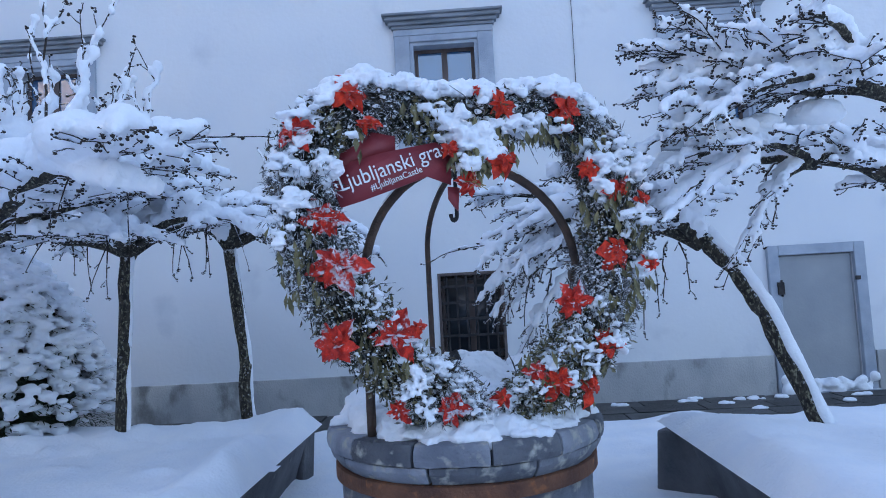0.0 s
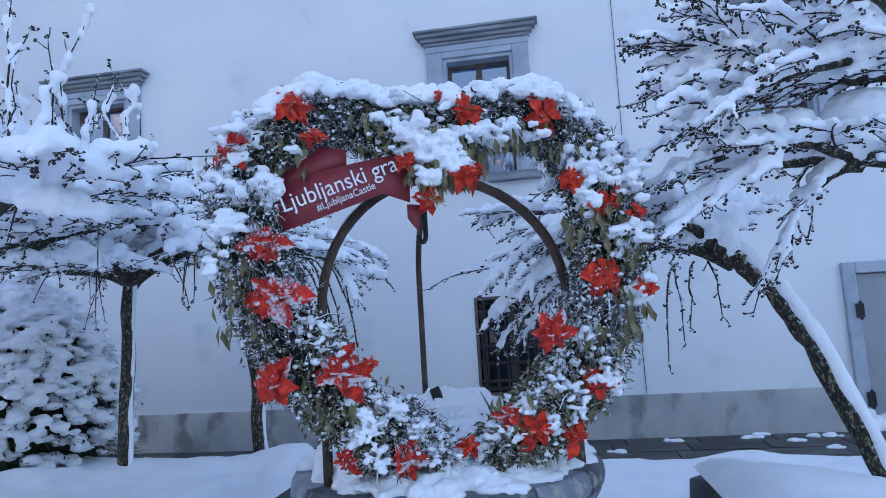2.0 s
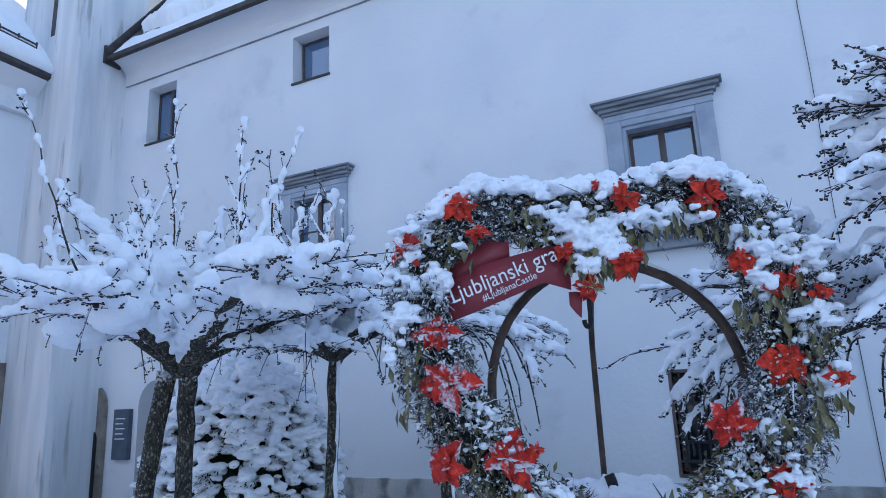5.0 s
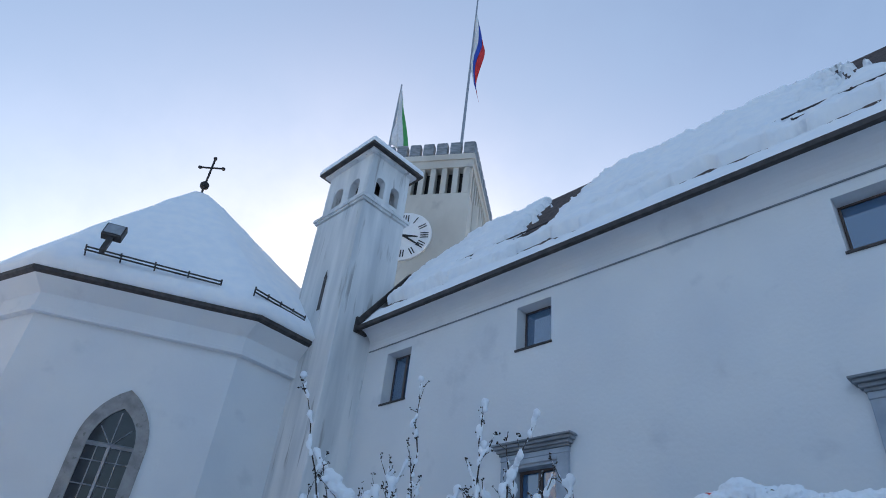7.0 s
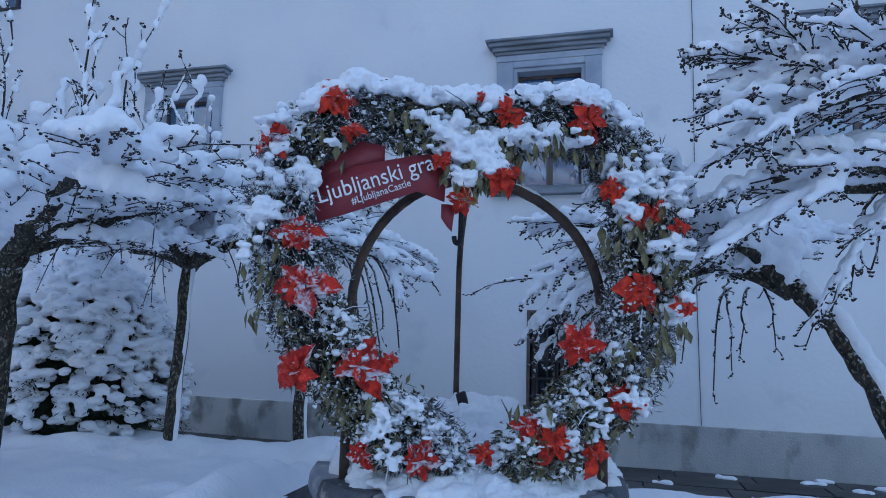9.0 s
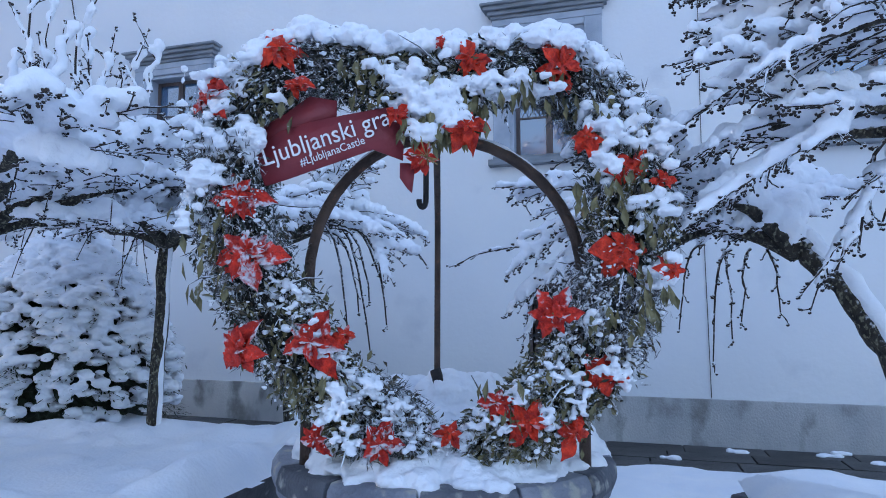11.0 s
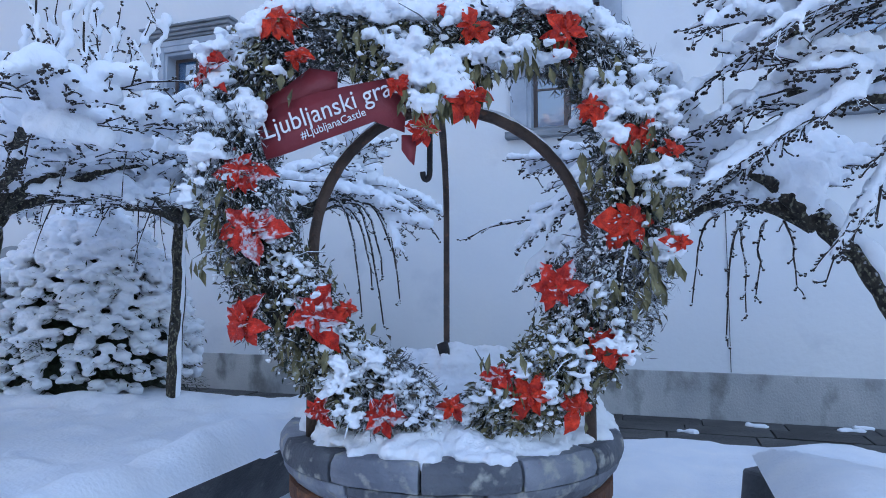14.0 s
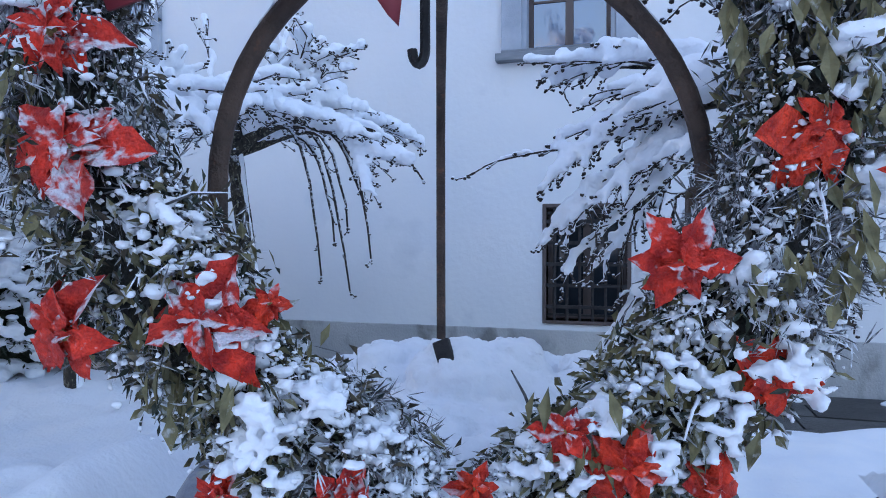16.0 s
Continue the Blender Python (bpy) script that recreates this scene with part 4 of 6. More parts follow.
def bed_right(x, y):
    z = .89 + .045 * nz(x, y, 1.1, 5) + .03 * nz(x, y, 3, 8) + .012 * nz(x, y, 8, 3) + .05 * math.exp(-((x - 3.3) / .3) ** 2)
    line = 5.85 - (x - 3.03) * .965
    out = min(x - (2.985 + .01 * (y - 5.8)), (line + .12 - y) * .72)
    k = max(0.0, min(1.0, out / .17))
    return .755 + (z - .755) * math.sqrt(k)


s = sheet(-5.6, .1, .8, 7.45, .04, bed_left)
s.f = [q for q in s.f if max(s.v[i][2] for i in q) > .747]
tagged(part("bed_snow", s, SNOW, None, "", True), "deep snow heaped on the raised planting bed", "snow", "", "stuff")
s = sheet(2.9, 6.4, .8, 6.0, .05, bed_right)
s.f = [q for q in s.f if max(s.v[i][2] for i in q) > .757]
tagged(part("bed_snow", s, SNOW, None, "", True), "smooth snow lying on the low planting bed", "snow", "", "stuff")

# ---- well ----
WX, WY, WR, WZ = 1.337, 4.616, .875, 1.14
well = thing("well", (WX, WY, .15), "round grey stone well with a moulded rim and rusty hoop", "well")
part("drum", Shape().lathe([(.8, .1), (.79, .5), (.8, .86), (.7, .86), (.7, .1)], (WX, WY), 56), WELL_STONE, well, "", True)
part("hoop", Shape().lathe([(.815, .83), (.832, .835), (.832, .915), (.815, .92)], (WX, WY), 56), RUST, well, "rusty iron hoop round the drum")


def rim_block(a0, a1, prof, rng):
    s = Shape()
    n, steps = len(prof), 5
    j = rng.uniform(-.006, .006)
    for i in range(steps + 1):
        a = a0 + (a1 - a0) * i / steps
        for r, z in prof:
            rr = r + j + rng.uniform(-.003, .003)
            s.v.append((WX + rr * math.cos(a), WY + rr * math.sin(a), z + rng.uniform(-.003, .003)))
    s.f = [(i * n + k, (i + 1) * n + k, (i + 1) * n + (k + 1) % n, i * n + (k + 1) % n) for i in range(steps) for k in range(n)]
    s.f += [tuple(range(n)), tuple(steps * n + k for k in range(n - 1, -1, -1))]
    return s


rng = random.Random(21)
LOWER = [(.66, .922), (.815, .922), (.835, .95), (.865, .985), (.868, 1.02), (.66, 1.02)]
UPPER_RIM = [(.66, 1.024), (.872, 1.024), (.882, 1.06), (.876, 1.11), (.855, 1.14), (.66, 1.145)]
for prof, cnt, ph in ((LOWER, 9, .3), (UPPER_RIM, 13, .05)):
    a = ph
    for k in range(cnt):
        w = 2 * math.pi / cnt
        part("stone", rim_block(a + .008, a + w - .008, prof, rng), WELL_STONE, well, "", False, .006)
        a += w
rng = random.Random(4)
cover = Shape().lathe([(.72, 1.1), (.72, 1.18), (.45, 1.22), (.1, 1.24)], (WX, WY), 32)
for k in range(190):
    a, r = rng.uniform(0, 2 * math.pi), math.sqrt(rng.random()) * .69
    front = math.sin(a) < 0
    h = 1.16 + .17 * (1 - r) + (.15 * min(1, max(0, math.sin(a)) * 2) if not front else 0) + .05 * nz(r * math.cos(a), r * math.sin(a), 3, 2)
    if r > .7 and math.cos(a + .9) < -.6:
        continue
    cover.blob((WX + r * math.cos(a), WY + r * math.sin(a), h - .08), (.13, .13, .1), rng)
    cover.blob((WX + r * math.cos(a), WY + r * math.sin(a), h), (rng.uniform(.05, .12), rng.uniform(.05, .12), rng.uniform(.03, .07)), rng)
for k in range(60):
    a = rng.uniform(0, 2 * math.pi)
    if math.sin(a) < -.2 and math.cos(a) < -.5:
        continue
    r = rng.uniform(.68, .8)
    cover.blob((WX + r * math.cos(a), WY + r * math.sin(a), rng.uniform(1.12, 1.17)), (rng.uniform(.05, .1), rng.uniform(.05, .1), rng.uniform(.03, .05)), rng)
tagged(snow_mass("well_snow", cover, None, .014, 2, "", .035), "lumpy snow filling the mouth of the well", "snow")

# iron frame over the well
frame_iron = thing("well_tripod", (WX, WY, 1.14), "rusty iron tripod arch over the well with a hook", "tripod")
AP = Vector((1.42, 4.19, 2.70))


def leg(foot, spring):
    f = Vector((*foot, 1.1))
    k = Vector((*foot, spring))
    pts = [f, (f + k) / 2, k]
    for i in range(1, 13):
        a = math.pi / 2 * i / 12
        pts.append(Vector((foot[0] + (AP.x - foot[0]) * (1 - math.cos(a)), foot[1] + (AP.y - foot[1]) * (1 - math.cos(a)), spring + (AP.z - spring) * math.sin(a))))
    return pts


for ft, sp in (((.82, 4.06), 2.02), ((2.09, 4.38), 2.02), ((1.12, 5.2), 2.25)):
    pts = leg(ft, sp)
    part("leg", Shape().tube(pts, .02 if ft[1] > 5 else .027, 8, .03, random.Random(2)), IRON, frame_iron, "", True)
part("joint", Shape().box(2.04, 2.14, 4.33, 4.43, 1.93, 2.03), IRON, frame_iron, "", False, .01)
lever = Matrix.Translation((1.308, 4.6, 1.5)) @ Euler((radians(-15), radians(-22), 0)).to_matrix().to_4x4()
part("lever", Shape().box(-.03, .03, -.012, .012, -.05, .055, lever).tube([lever @ Vector((.005, 0, -.04)), (1.33, 4.57, 1.36), (1.325, 4.55, 1.2)], [.014, .016, .02], 7), BLACK_IRON, frame_iron, "short black iron lever", False, .006)
hk = [(AP.x - .05, AP.y, AP.z - .03), (AP.x - .05, AP.y, 2.45)] + [(AP.x - .068 + .018 * math.cos(a), AP.y, 2.4 - .04 * math.sin(a)) for a in [math.pi * k / 8 for k in range(9)]]
part("hook", Shape().tube(hk, .014, 6), BLACK_IRON, frame_iron, "black iron hook")
fs = Shape()
rng = random.Random(8)
for ft, sp in (((.82, 4.06), 2.02), ((2.09, 4.38), 2.02), ((1.12, 5.2), 2.25)):
    pts = leg(ft, sp)[4:]
    for p, q in zip(pts, pts[1:]):
        if (q - p).normalized().z < .9:
            fs.tube([p + Vector((0, .006, .024)), q + Vector((0, .006, .024))], .019 + rng.uniform(-.003, .004), 6)
snow_mass("snow_cover", fs, frame_iron, .01, 1, "thin snow along the iron")

# ---- wreath ----
WC, WD, WN = Vector((1.434, 4.038)), Vector((.9644, .2646)), Vector((-.2646, .9644))


def wr(u, z, out=0.0):
    """A place in the wreath's plane; out: towards the yard in front."""
    q = WC + WD * u - WN * out
    return Vector((q.x, q.y, z))


RING = [(.0, 1.26, .1), (-.13, 1.33, .15), (-.30, 1.41, .19), (-.45, 1.52, .19), (-.65, 1.785, .215), (-.80, 2.02, .20), (-.90, 2.32, .20), (-.90, 2.601, .20), (-.81, 2.86, .18), (-.528, 2.99, .16), (-.168, 2.93, .16),
        (.223, 2.94, .16), (.60, 2.96, .16), (.83, 2.74, .17), (.92, 2.467, .18), (.90, 2.155, .2), (.83, 1.9, .2), (.72, 1.679, .2), (.566, 1.486, .18), (.40, 1.37, .16), (.26, 1.3, .13), (.14, 1.25, .09)]
SEG = []
for i in range(len(RING) - 1):
    p0, p1, p2, p3 = RING[max(i - 1, 0)], RING[i], RING[i + 1], RING[min(i + 2, len(RING) - 1)]
    for k in range(6):
        t = k / 6
        SEG.append(tuple(.5 * (2 * b + (c - a) * t + (2 * a - 5 * b + 4 * c - d) * t * t + (3 * b - a - 3 * c + d) * t ** 3) for a, b, c, d in zip(p0, p1, p2, p3)))
SEG.append(RING[-1])
wreath = thing("wreath", wr(0, 1.15), "large frosted wreath of twigs, leaves and red flowers", "wreath")
# dark tube puts painted shade behind the gaps between leaves
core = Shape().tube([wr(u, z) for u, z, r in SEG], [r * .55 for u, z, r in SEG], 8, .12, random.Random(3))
part("twig_core", core, TWIG_SHADE, wreath, "bundled twigs with the shade between leaves painted near-black")


def leaf_at(s, p, d, up, length, width, bend):
    side = d.cross(up)
    if side.length < 1e-4:
        side = Vector((1, 0, 0))
    side.normalize()
    nrm = side.cross(d)
    a, b, c = p, p + d * length * .5 + nrm * bend, p + d * length
    s.add([a, b + side * width, c, b - side * width], [(0, 1, 2), (0, 2, 3)])


def on_ring(u, z, k=.85):
    return any((u - a) ** 2 + (z - c) ** 2 < (r * k) ** 2 for a, c, r in SEG[::2])


def in_sign(u, z):
    return -.74 < u < -.13 and 2.40 + .3 * (u + .74) < z < 2.71 + .11 * (u + .74)


rng = random.Random(77)
kinds = [Shape() for _ in range(4)]
for k in range(27000):
    j = rng.randrange(len(SEG) - 1)
    t = rng.random()
    u, z, r = [a + (b - a) * t for a, b in zip(SEG[j], SEG[j + 1])]
    tx, tz = SEG[j + 1][0] - SEG[j][0], SEG[j + 1][1] - SEG[j][1]
    L = math.hypot(tx, tz) or 1
    nx_, nz_ = -tz / L, tx / L
    a = rng.uniform(0, 2 * math.pi)
    rr = r * math.sqrt(rng.uniform(.3, 1.0)) * (1 + .22 * nz(u * 3, z * 3, 1.6, 2) + (.25 if rng.random() < .1 else 0))
    p = wr(u + nx_ * math.cos(a) * rr, z + nz_ * math.cos(a) * rr, math.sin(a) * rr * .85)
    out = (p - wr(u, z)).normalized()
    tang = (wr(u + tx, z + tz) - wr(u, z)).normalized()
    d = (out * rng.uniform(-.15, .6) + tang * rng.uniform(-1, 1) + Vector((rng.uniform(-.5, .5), rng.uniform(-.6, .4), rng.uniform(-.9, .3)))).normalized()
    if in_sign(u + nx_ * math.cos(a) * rr, z + nz_ * math.cos(a) * rr) and math.sin(a) > -.2:
        continue
    kind = nz(u * 2, z * 2, 1.3, 12) + rng.uniform(-.5, .5)
    up = Vector((rng.uniform(-1, 1), rng.uniform(-1, 1), rng.uniform(-.2, 1)))
    if kind > .38:
        leaf_at(kinds[0], p, d, up, rng.uniform(.03, .065), rng.uniform(.007, .013), rng.uniform(0, .01))
    elif kind > .05:
        leaf_at(kinds[1], p, d, up, rng.uniform(.022, .05), rng.uniform(.004, .009), rng.uniform(0, .008))
    elif kind > -.22:
        leaf_at(kinds[2], p, d, up, rng.uniform(.022, .055), rng.uniform(.004, .011), rng.uniform(0, .012))
    else:
        for q in range(3):
            e = (d + Vector((rng.uniform(-.6, .6), rng.uniform(-.6, .6), rng.uniform(-.6, .6)))).normalized()
            leaf_at(kinds[3], p, e, up, rng.uniform(.03, .075), .0024, 0)
for shp, m, nm, lb in zip(kinds, LEAF, ("olive_leaves", "green_leaves", "dry_leaves", "frosted_twigs"), ("olive green leaves", "dark green frosted leaves", "dry brown leaves", "thin frosted twigs")):
    tagged(part(nm, shp, m, wreath, lb), kind="stuff")

# hanging clusters of larger olive leaves
rng = random.Random(15)
for cu, cz, cnt in ((.86, 2.4, 26), (.1, 2.78, 16), (-.3, 2.84, 14), (.8, 1.75, 18), (-.5, 1.5, 14), (-.88, 2.1, 12), (.3, 1.45, 10), (.35, 2.78, 14), (.95, 1.85, 16), (1.0, 2.2, 14), (.92, 1.95, 16), (.7, 2.7, 12), (-1.0, 2.2, 12), (-.95, 1.95, 12), (-.6, 1.62, 12), (.6, 1.5, 10), (.75, 2.3, 14), (-.7, 2.75, 8), (.5, 2.82, 14), (-.01, 2.6, 22), (.1, 2.63, 22), (.03, 2.7, 24), (.17, 2.7, 18)):
    s = Shape()
    for q in range(cnt):
        p = wr(cu + rng.uniform(-.11, .11), cz + rng.uniform(-.02, .14), .14 + rng.uniform(-.05, .05))
        leaf_at(s, p, Vector((rng.uniform(-.35, .35), rng.uniform(-.35, .2), -1)).normalized(), Vector((rng.uniform(-1, 1), -1, .2)), rng.uniform(.07, .11), rng.uniform(.013, .02), .008)
    part("leaf_cluster", s, LEAF[0], wreath, "hanging olive leaves")["kind"] = "stuff"
# long loose twigs
for k in range(46):
    j = rng.randrange(len(SEG))
    u, z, r = SEG[j]
    a = rng.uniform(0, 2 * math.pi)
    p = wr(u + math.cos(a) * r * .7, z + math.sin(a) * r * .7, rng.uniform(-.1, .15))
    d = Vector((WD.x * math.cos(a), WD.y * math.cos(a), math.sin(a) + .2)) + Vector((rng.uniform(-.5, .5), rng.uniform(-.7, .2), rng.uniform(-.5, .5)))
    d.normalize()
    q = p + d * rng.uniform(.1, .26)
    if k < 24:
        part("loose_twig", Shape().tube([p, (p + q) / 2 + Vector((0, 0, .015)), q], [.005, .004, .002], 4), LEAF[3], wreath)


# poinsettias
def poinsettia(u, z, R, kind, seed, tilt):
    rng = random.Random(seed)
    R *= .86
    c = wr(u, z, .12 + rng.uniform(-.02, .03))
    face = Vector((-WN.x + rng.uniform(-.25, .25) + tilt * WD.x, -WN.y + rng.uniform(-.1, .1) + tilt * WD.y, rng.uniform(-.05, .35))).normalized()
    ax = face.cross(Vector((0, 0, 1))).normalized()
    ay = ax.cross(face)
    fl = thing("poinsettia", c, "", "")
    fl.parent = wreath
    fl.matrix_parent_inverse = Matrix.Translation(wreath.location).inverted()
    fl["label"] = "red poinsettia dusted with frost" if kind else "bright red fabric poinsettia"
    for layer, cnt, rad in ((0, 6, 1.0), (1, 5, .72), (2, 4, .45)):
        for k in range(cnt):
            if rng.random() < .1:
                continue
            a = 2 * math.pi * (k + .5 * layer) / cnt + rng.uniform(-.18, .18)
            d = ax * math.cos(a) + ay * math.sin(a)
            sd = face.cross(d)
            ln = R * rad * rng.uniform(.7, 1.25) * 1.12
            wd = ln * rng.uniform(.26, .34)
            cup = rng.uniform(-.12, .3)
            droop = rng.uniform(-.6, .9) + (.25 if d.z < -.3 else 0)
            s = Shape()
            prof = [(0, .12), (.16, .45), (.32, .85), (.46, 1.0), (.6, .82), (.72, .7), (.86, .36), (1.0, 0.03)]
            for t, w in prof:
                mid = c + d * ln * t + face * (.02 + .02 * layer + ln * (.16 * math.sin(t * 2.6) - droop * t * t * .6))
                wl, wr_ = rng.uniform(.72, 1.2), rng.uniform(.72, 1.2)
                curl = rng.uniform(-.1, .1)
                s.v += [mid - sd * wd * w * wl + face * ln * (cup + curl) * w, mid - sd * wd * w * .5 + face * ln * cup * .75 * w, mid - face * ln * .05,
                        mid + sd * wd * w * .5 + face * ln * cup * .75 * w, mid + sd * wd * w * wr_ + face * ln * (cup - curl) * w]
            n = len(prof)
            s.f = [(i * 5 + c_, i * 5 + c_ + 1, i * 5 + c_ + 6, i * 5 + c_ + 5) for i in range(n - 1) for c_ in range(4)]
            ob = new("petal", s.mesh("petal", PETAL[kind]))
            ob.parent = fl
            ob.matrix_parent_inverse = (Matrix.Translation(wreath.location) @ Matrix.Translation(fl.location - wreath.location)).inverted()
            ob.data.polygons.foreach_set("use_smooth", [True] * len(ob.data.polygons))
    s = Shape()
    for k in range(8):
        a = 2 * math.pi * k / 8
        s.blob(c + (ax * math.cos(a) + ay * math.sin(a)) * R * .1 * rng.uniform(.3, 1) + face * .045, R * .05, rng, .1, 4, 5)
    ob = tagged(new("flower_centre", s.mesh("flower_centre", GOLD)), kind="stuff")
    ob.parent = fl
    ob.matrix_parent_inverse = (Matrix.Translation(wreath.location) @ Matrix.Translation(fl.location - wreath.location)).inverted()


POI = [(-.673, 3.016, .13, 0, 0), (-.95, 2.80, .13, 1, -.3), (-.828, 2.344, .14, 1, 0), (-.77, 2.095, .17, 1, 0), (-.77, 1.69, .14, 1, -.6), (-.487, 1.708, .16, 1, 0), (-.362, 1.749, .06, 0, .3),
       (.189, 2.972, .1, 0, 0), (.573, 2.935, .14, 0, .2), (-.02, 2.53, .095, 1, 0), (.158, 2.656, .11, 0, .2), (-.13, 2.70, .07, 0, 0), (.701, 2.605, .09, 0, -.3), (.875, 2.476, .11, 0, .2),
       (.85, 2.13, .145, 0, .2), (1.03, 2.033, .07, 0, .5), (.54, 1.845, .12, 1, -.1), (.734, 1.588, .12, 0, .3), (.304, 1.479, .08, 1, 0), (.43, 1.395, .12, 0, 0), (.614, 1.344, .11, 0, .3),
       (.098, 1.332, .065, 0, 0), (-.197, 1.29, .1, 1, 0), (-.454, 1.321, .08, 1, -.2), (-.551, 2.83, .08, 0, 0), (1.0, 2.42, .06, 0, .5), (-.60, 2.84, .06, 0, .1), (.05, 3.06, .04, 1, 0)]
for i, (u, z, R, kd, tl) in enumerate(POI):
    poinsettia(u, z, R, kd, 100 + i, tl)
gb = Shape()
rng = random.Random(31)
for k in range(16):
    p = wr(.0, 2.52, .2)
    q = p + Vector((rng.uniform(-.06, .06), rng.uniform(-.05, .01), rng.uniform(-.05, .09)))
    gb.tube([p, (p + q) / 2 + Vector((0, -.01, 0)), q], [.0015, .0015, .003], 4)
part("golden_spray", gb, GOLD, wreath, "golden spray of dried seed heads")

# snow on the wreath
rng = random.Random(9)
wsn = Shape()
for k in range(2300):
    j = rng.randrange(len(SEG) - 1)
    u, z, r = SEG[j]
    tx, tz = SEG[j + 1][0] - u, SEG[j + 1][1] - z
    slope = abs(tx) / (math.hypot(tx, tz) or 1)
    top = z > 2.6
    inner = z < 1.75
    if rng.random() > (1.0 if top else .75) * (slope * slope + .1):
        continue
    off = rng.uniform(-1, 1)
    out = rng.uniform(-.8, .95)
    h = r * (math.sqrt(max(0, 1 - out * out)) * .8 + (.35 if top else -.05))
    sz = rng.uniform(.015, .03) * (2.0 if rng.random() < .3 else 1.1) * (1.0 if top else .55)
    if not top:
        h = r * rng.uniform(.1, .9)
    if in_sign(u + off * .05, z + h):
        continue
    wsn.blob(wr(u + off * .05, z + h, out * r * .85), (sz * rng.uniform(.8, 1.5), sz * rng.uniform(.8, 1.4), sz * rng.uniform(.6, 1.0)), rng, .15)
for cu, cz, n_, sp in ((-.2, 2.98, 10, .12), (.0, 2.82, 40, .1), (.1, 2.72, 22, .08), (-.02, 2.64, 6, .045), (-.1, 2.76, 12, .06), (.3, 2.82, 12, .09), (.45, 2.85, 9, .08), (.8, 2.66, 18, .1), (.76, 2.5, 7, .05), (1.0, 2.6, 10, .08), (-1.0, 2.65, 12, .1), (-1.08, 2.25, 10, .07),
                       (-.98, 2.43, 12, .06), (-.35, 1.55, 26, .1), (-.2, 1.42, 22, .12), (.5, 1.5, 14, .1), (.38, 1.42, 10, .07), (.78, 1.6, 7, .05), (1.0, 2.3, 9, .07), (1.02, 2.05, 6, .05), (-.5, 1.9, 7, .07), (-.75, 2.62, 8, .08), (.68, 1.75, 6, .06), (-.95, 2.9, 14, .1)):
    low = cz < 2.0
    for q in range(n_ * (38 if low else 5)):
        sz = rng.uniform(.005, .015) if low else rng.uniform(.011, .032)
        uu, zz = cu + rng.gauss(0, sp * (1.15 if low else .7)), cz + rng.gauss(0, sp * (1.0 if low else .6))
        if in_sign(uu, zz) or not (on_ring(uu, zz, .95) or abs(uu - .05) < .15 and zz > 2.58):
            continue
        if low and nz(uu, zz, 11, 4) < rng.uniform(-.12, .2):
            continue
        wsn.blob(wr(uu, zz, rng.uniform(.04, .2) if low else rng.uniform(.02, .2)), (sz * rng.uniform(.9, 2.2), sz * rng.uniform(.9, 1.9), sz * rng.uniform(.6, 1.0)), rng, .3, 4, 5)
snow_mass("snow_cover", wsn, wreath, .0075, 1, "clumped wet snow caught on the wreath", .024)
fine = Shape()
for k in range(9000):
    j = rng.randrange(len(SEG))
    u, z, r = SEG[j]
    a = rng.uniform(-.3, math.pi + .3) if rng.random() < .6 else rng.uniform(0, 2 * math.pi)
    rr = r * rng.uniform(.7, 1.04)
    if in_sign(u + math.cos(a) * rr * .9, z + math.sin(a) * rr):
        continue
    p = wr(u + math.cos(a) * rr * .9, z + math.sin(a) * rr, rng.uniform(-.3, 1) * r * .9)
    sz = rng.uniform(.0015, .006) * (1.8 if rng.random() < .12 else 1)
    fine.blob(p, (sz * rng.uniform(.7, 2), sz * rng.uniform(.7, 2), sz * rng.uniform(.6, 1.6)), rng, .5, 4, 5)
tagged(part("snow_crumbs", fine, SNOW, wreath, "small crumbs of snow on the leaves", True), kind="stuff")


# the ribbon sign
def sl(x, y):
    return (-.803 + .00249 * (x - 445), 2.504 - .00252 * (y - 325))


sign = thing("ribbon_sign", wr(-.45, 2.6, .03), "dark red ribbon-shaped sign with white lettering", "sign")


def banner(name, top, bottom, out):
    """A ribbon between an upper and a lower edge, in vertical strips, gently bowed."""
    s = Shape()
    n = len(top)
    for back in (0, .012):
        for (a, b) in zip(top, bottom):
            for p in (a, b):
                u, z = sl(*p)
                s.v.append(wr(u, z, out - back + .02 * math.sin((u + .75) * 5)))
    m = 2 * n
    for i in range(n - 1):
        s.f += [(2 * i, 2 * i + 1, 2 * i + 3, 2 * i + 2), (m + 2 * i, m + 2 * i + 2, m + 2 * i + 3, m + 2 * i + 1), (2 * i, 2 * i + 2, m + 2 * i + 2, m + 2 * i), (2 * i + 1, m + 2 * i + 1, m + 2 * i + 3, 2 * i + 3)]
    s.f += [(0, m, m + 1, 1), (m - 2, m - 1, 2 * m - 1, 2 * m - 2)]
    return part(name, s, SIGN_RED, sign, "", True)


banner("board", [(452, 300), (500, 262), (560, 246), (620, 234), (690, 220), (725, 240)], [(475, 361), (520, 348), (570, 331), (620, 314), (668, 296), (722, 315)], .1)
banner("fold", [(466, 248), (505, 228), (550, 196), (600, 205)], [(462, 305), (505, 275), (550, 255), (600, 240)], .07)
banner("tail", [(716, 318), (730, 318), (744, 320)], [(716, 345), (728, 362), (738, 372)], .08)


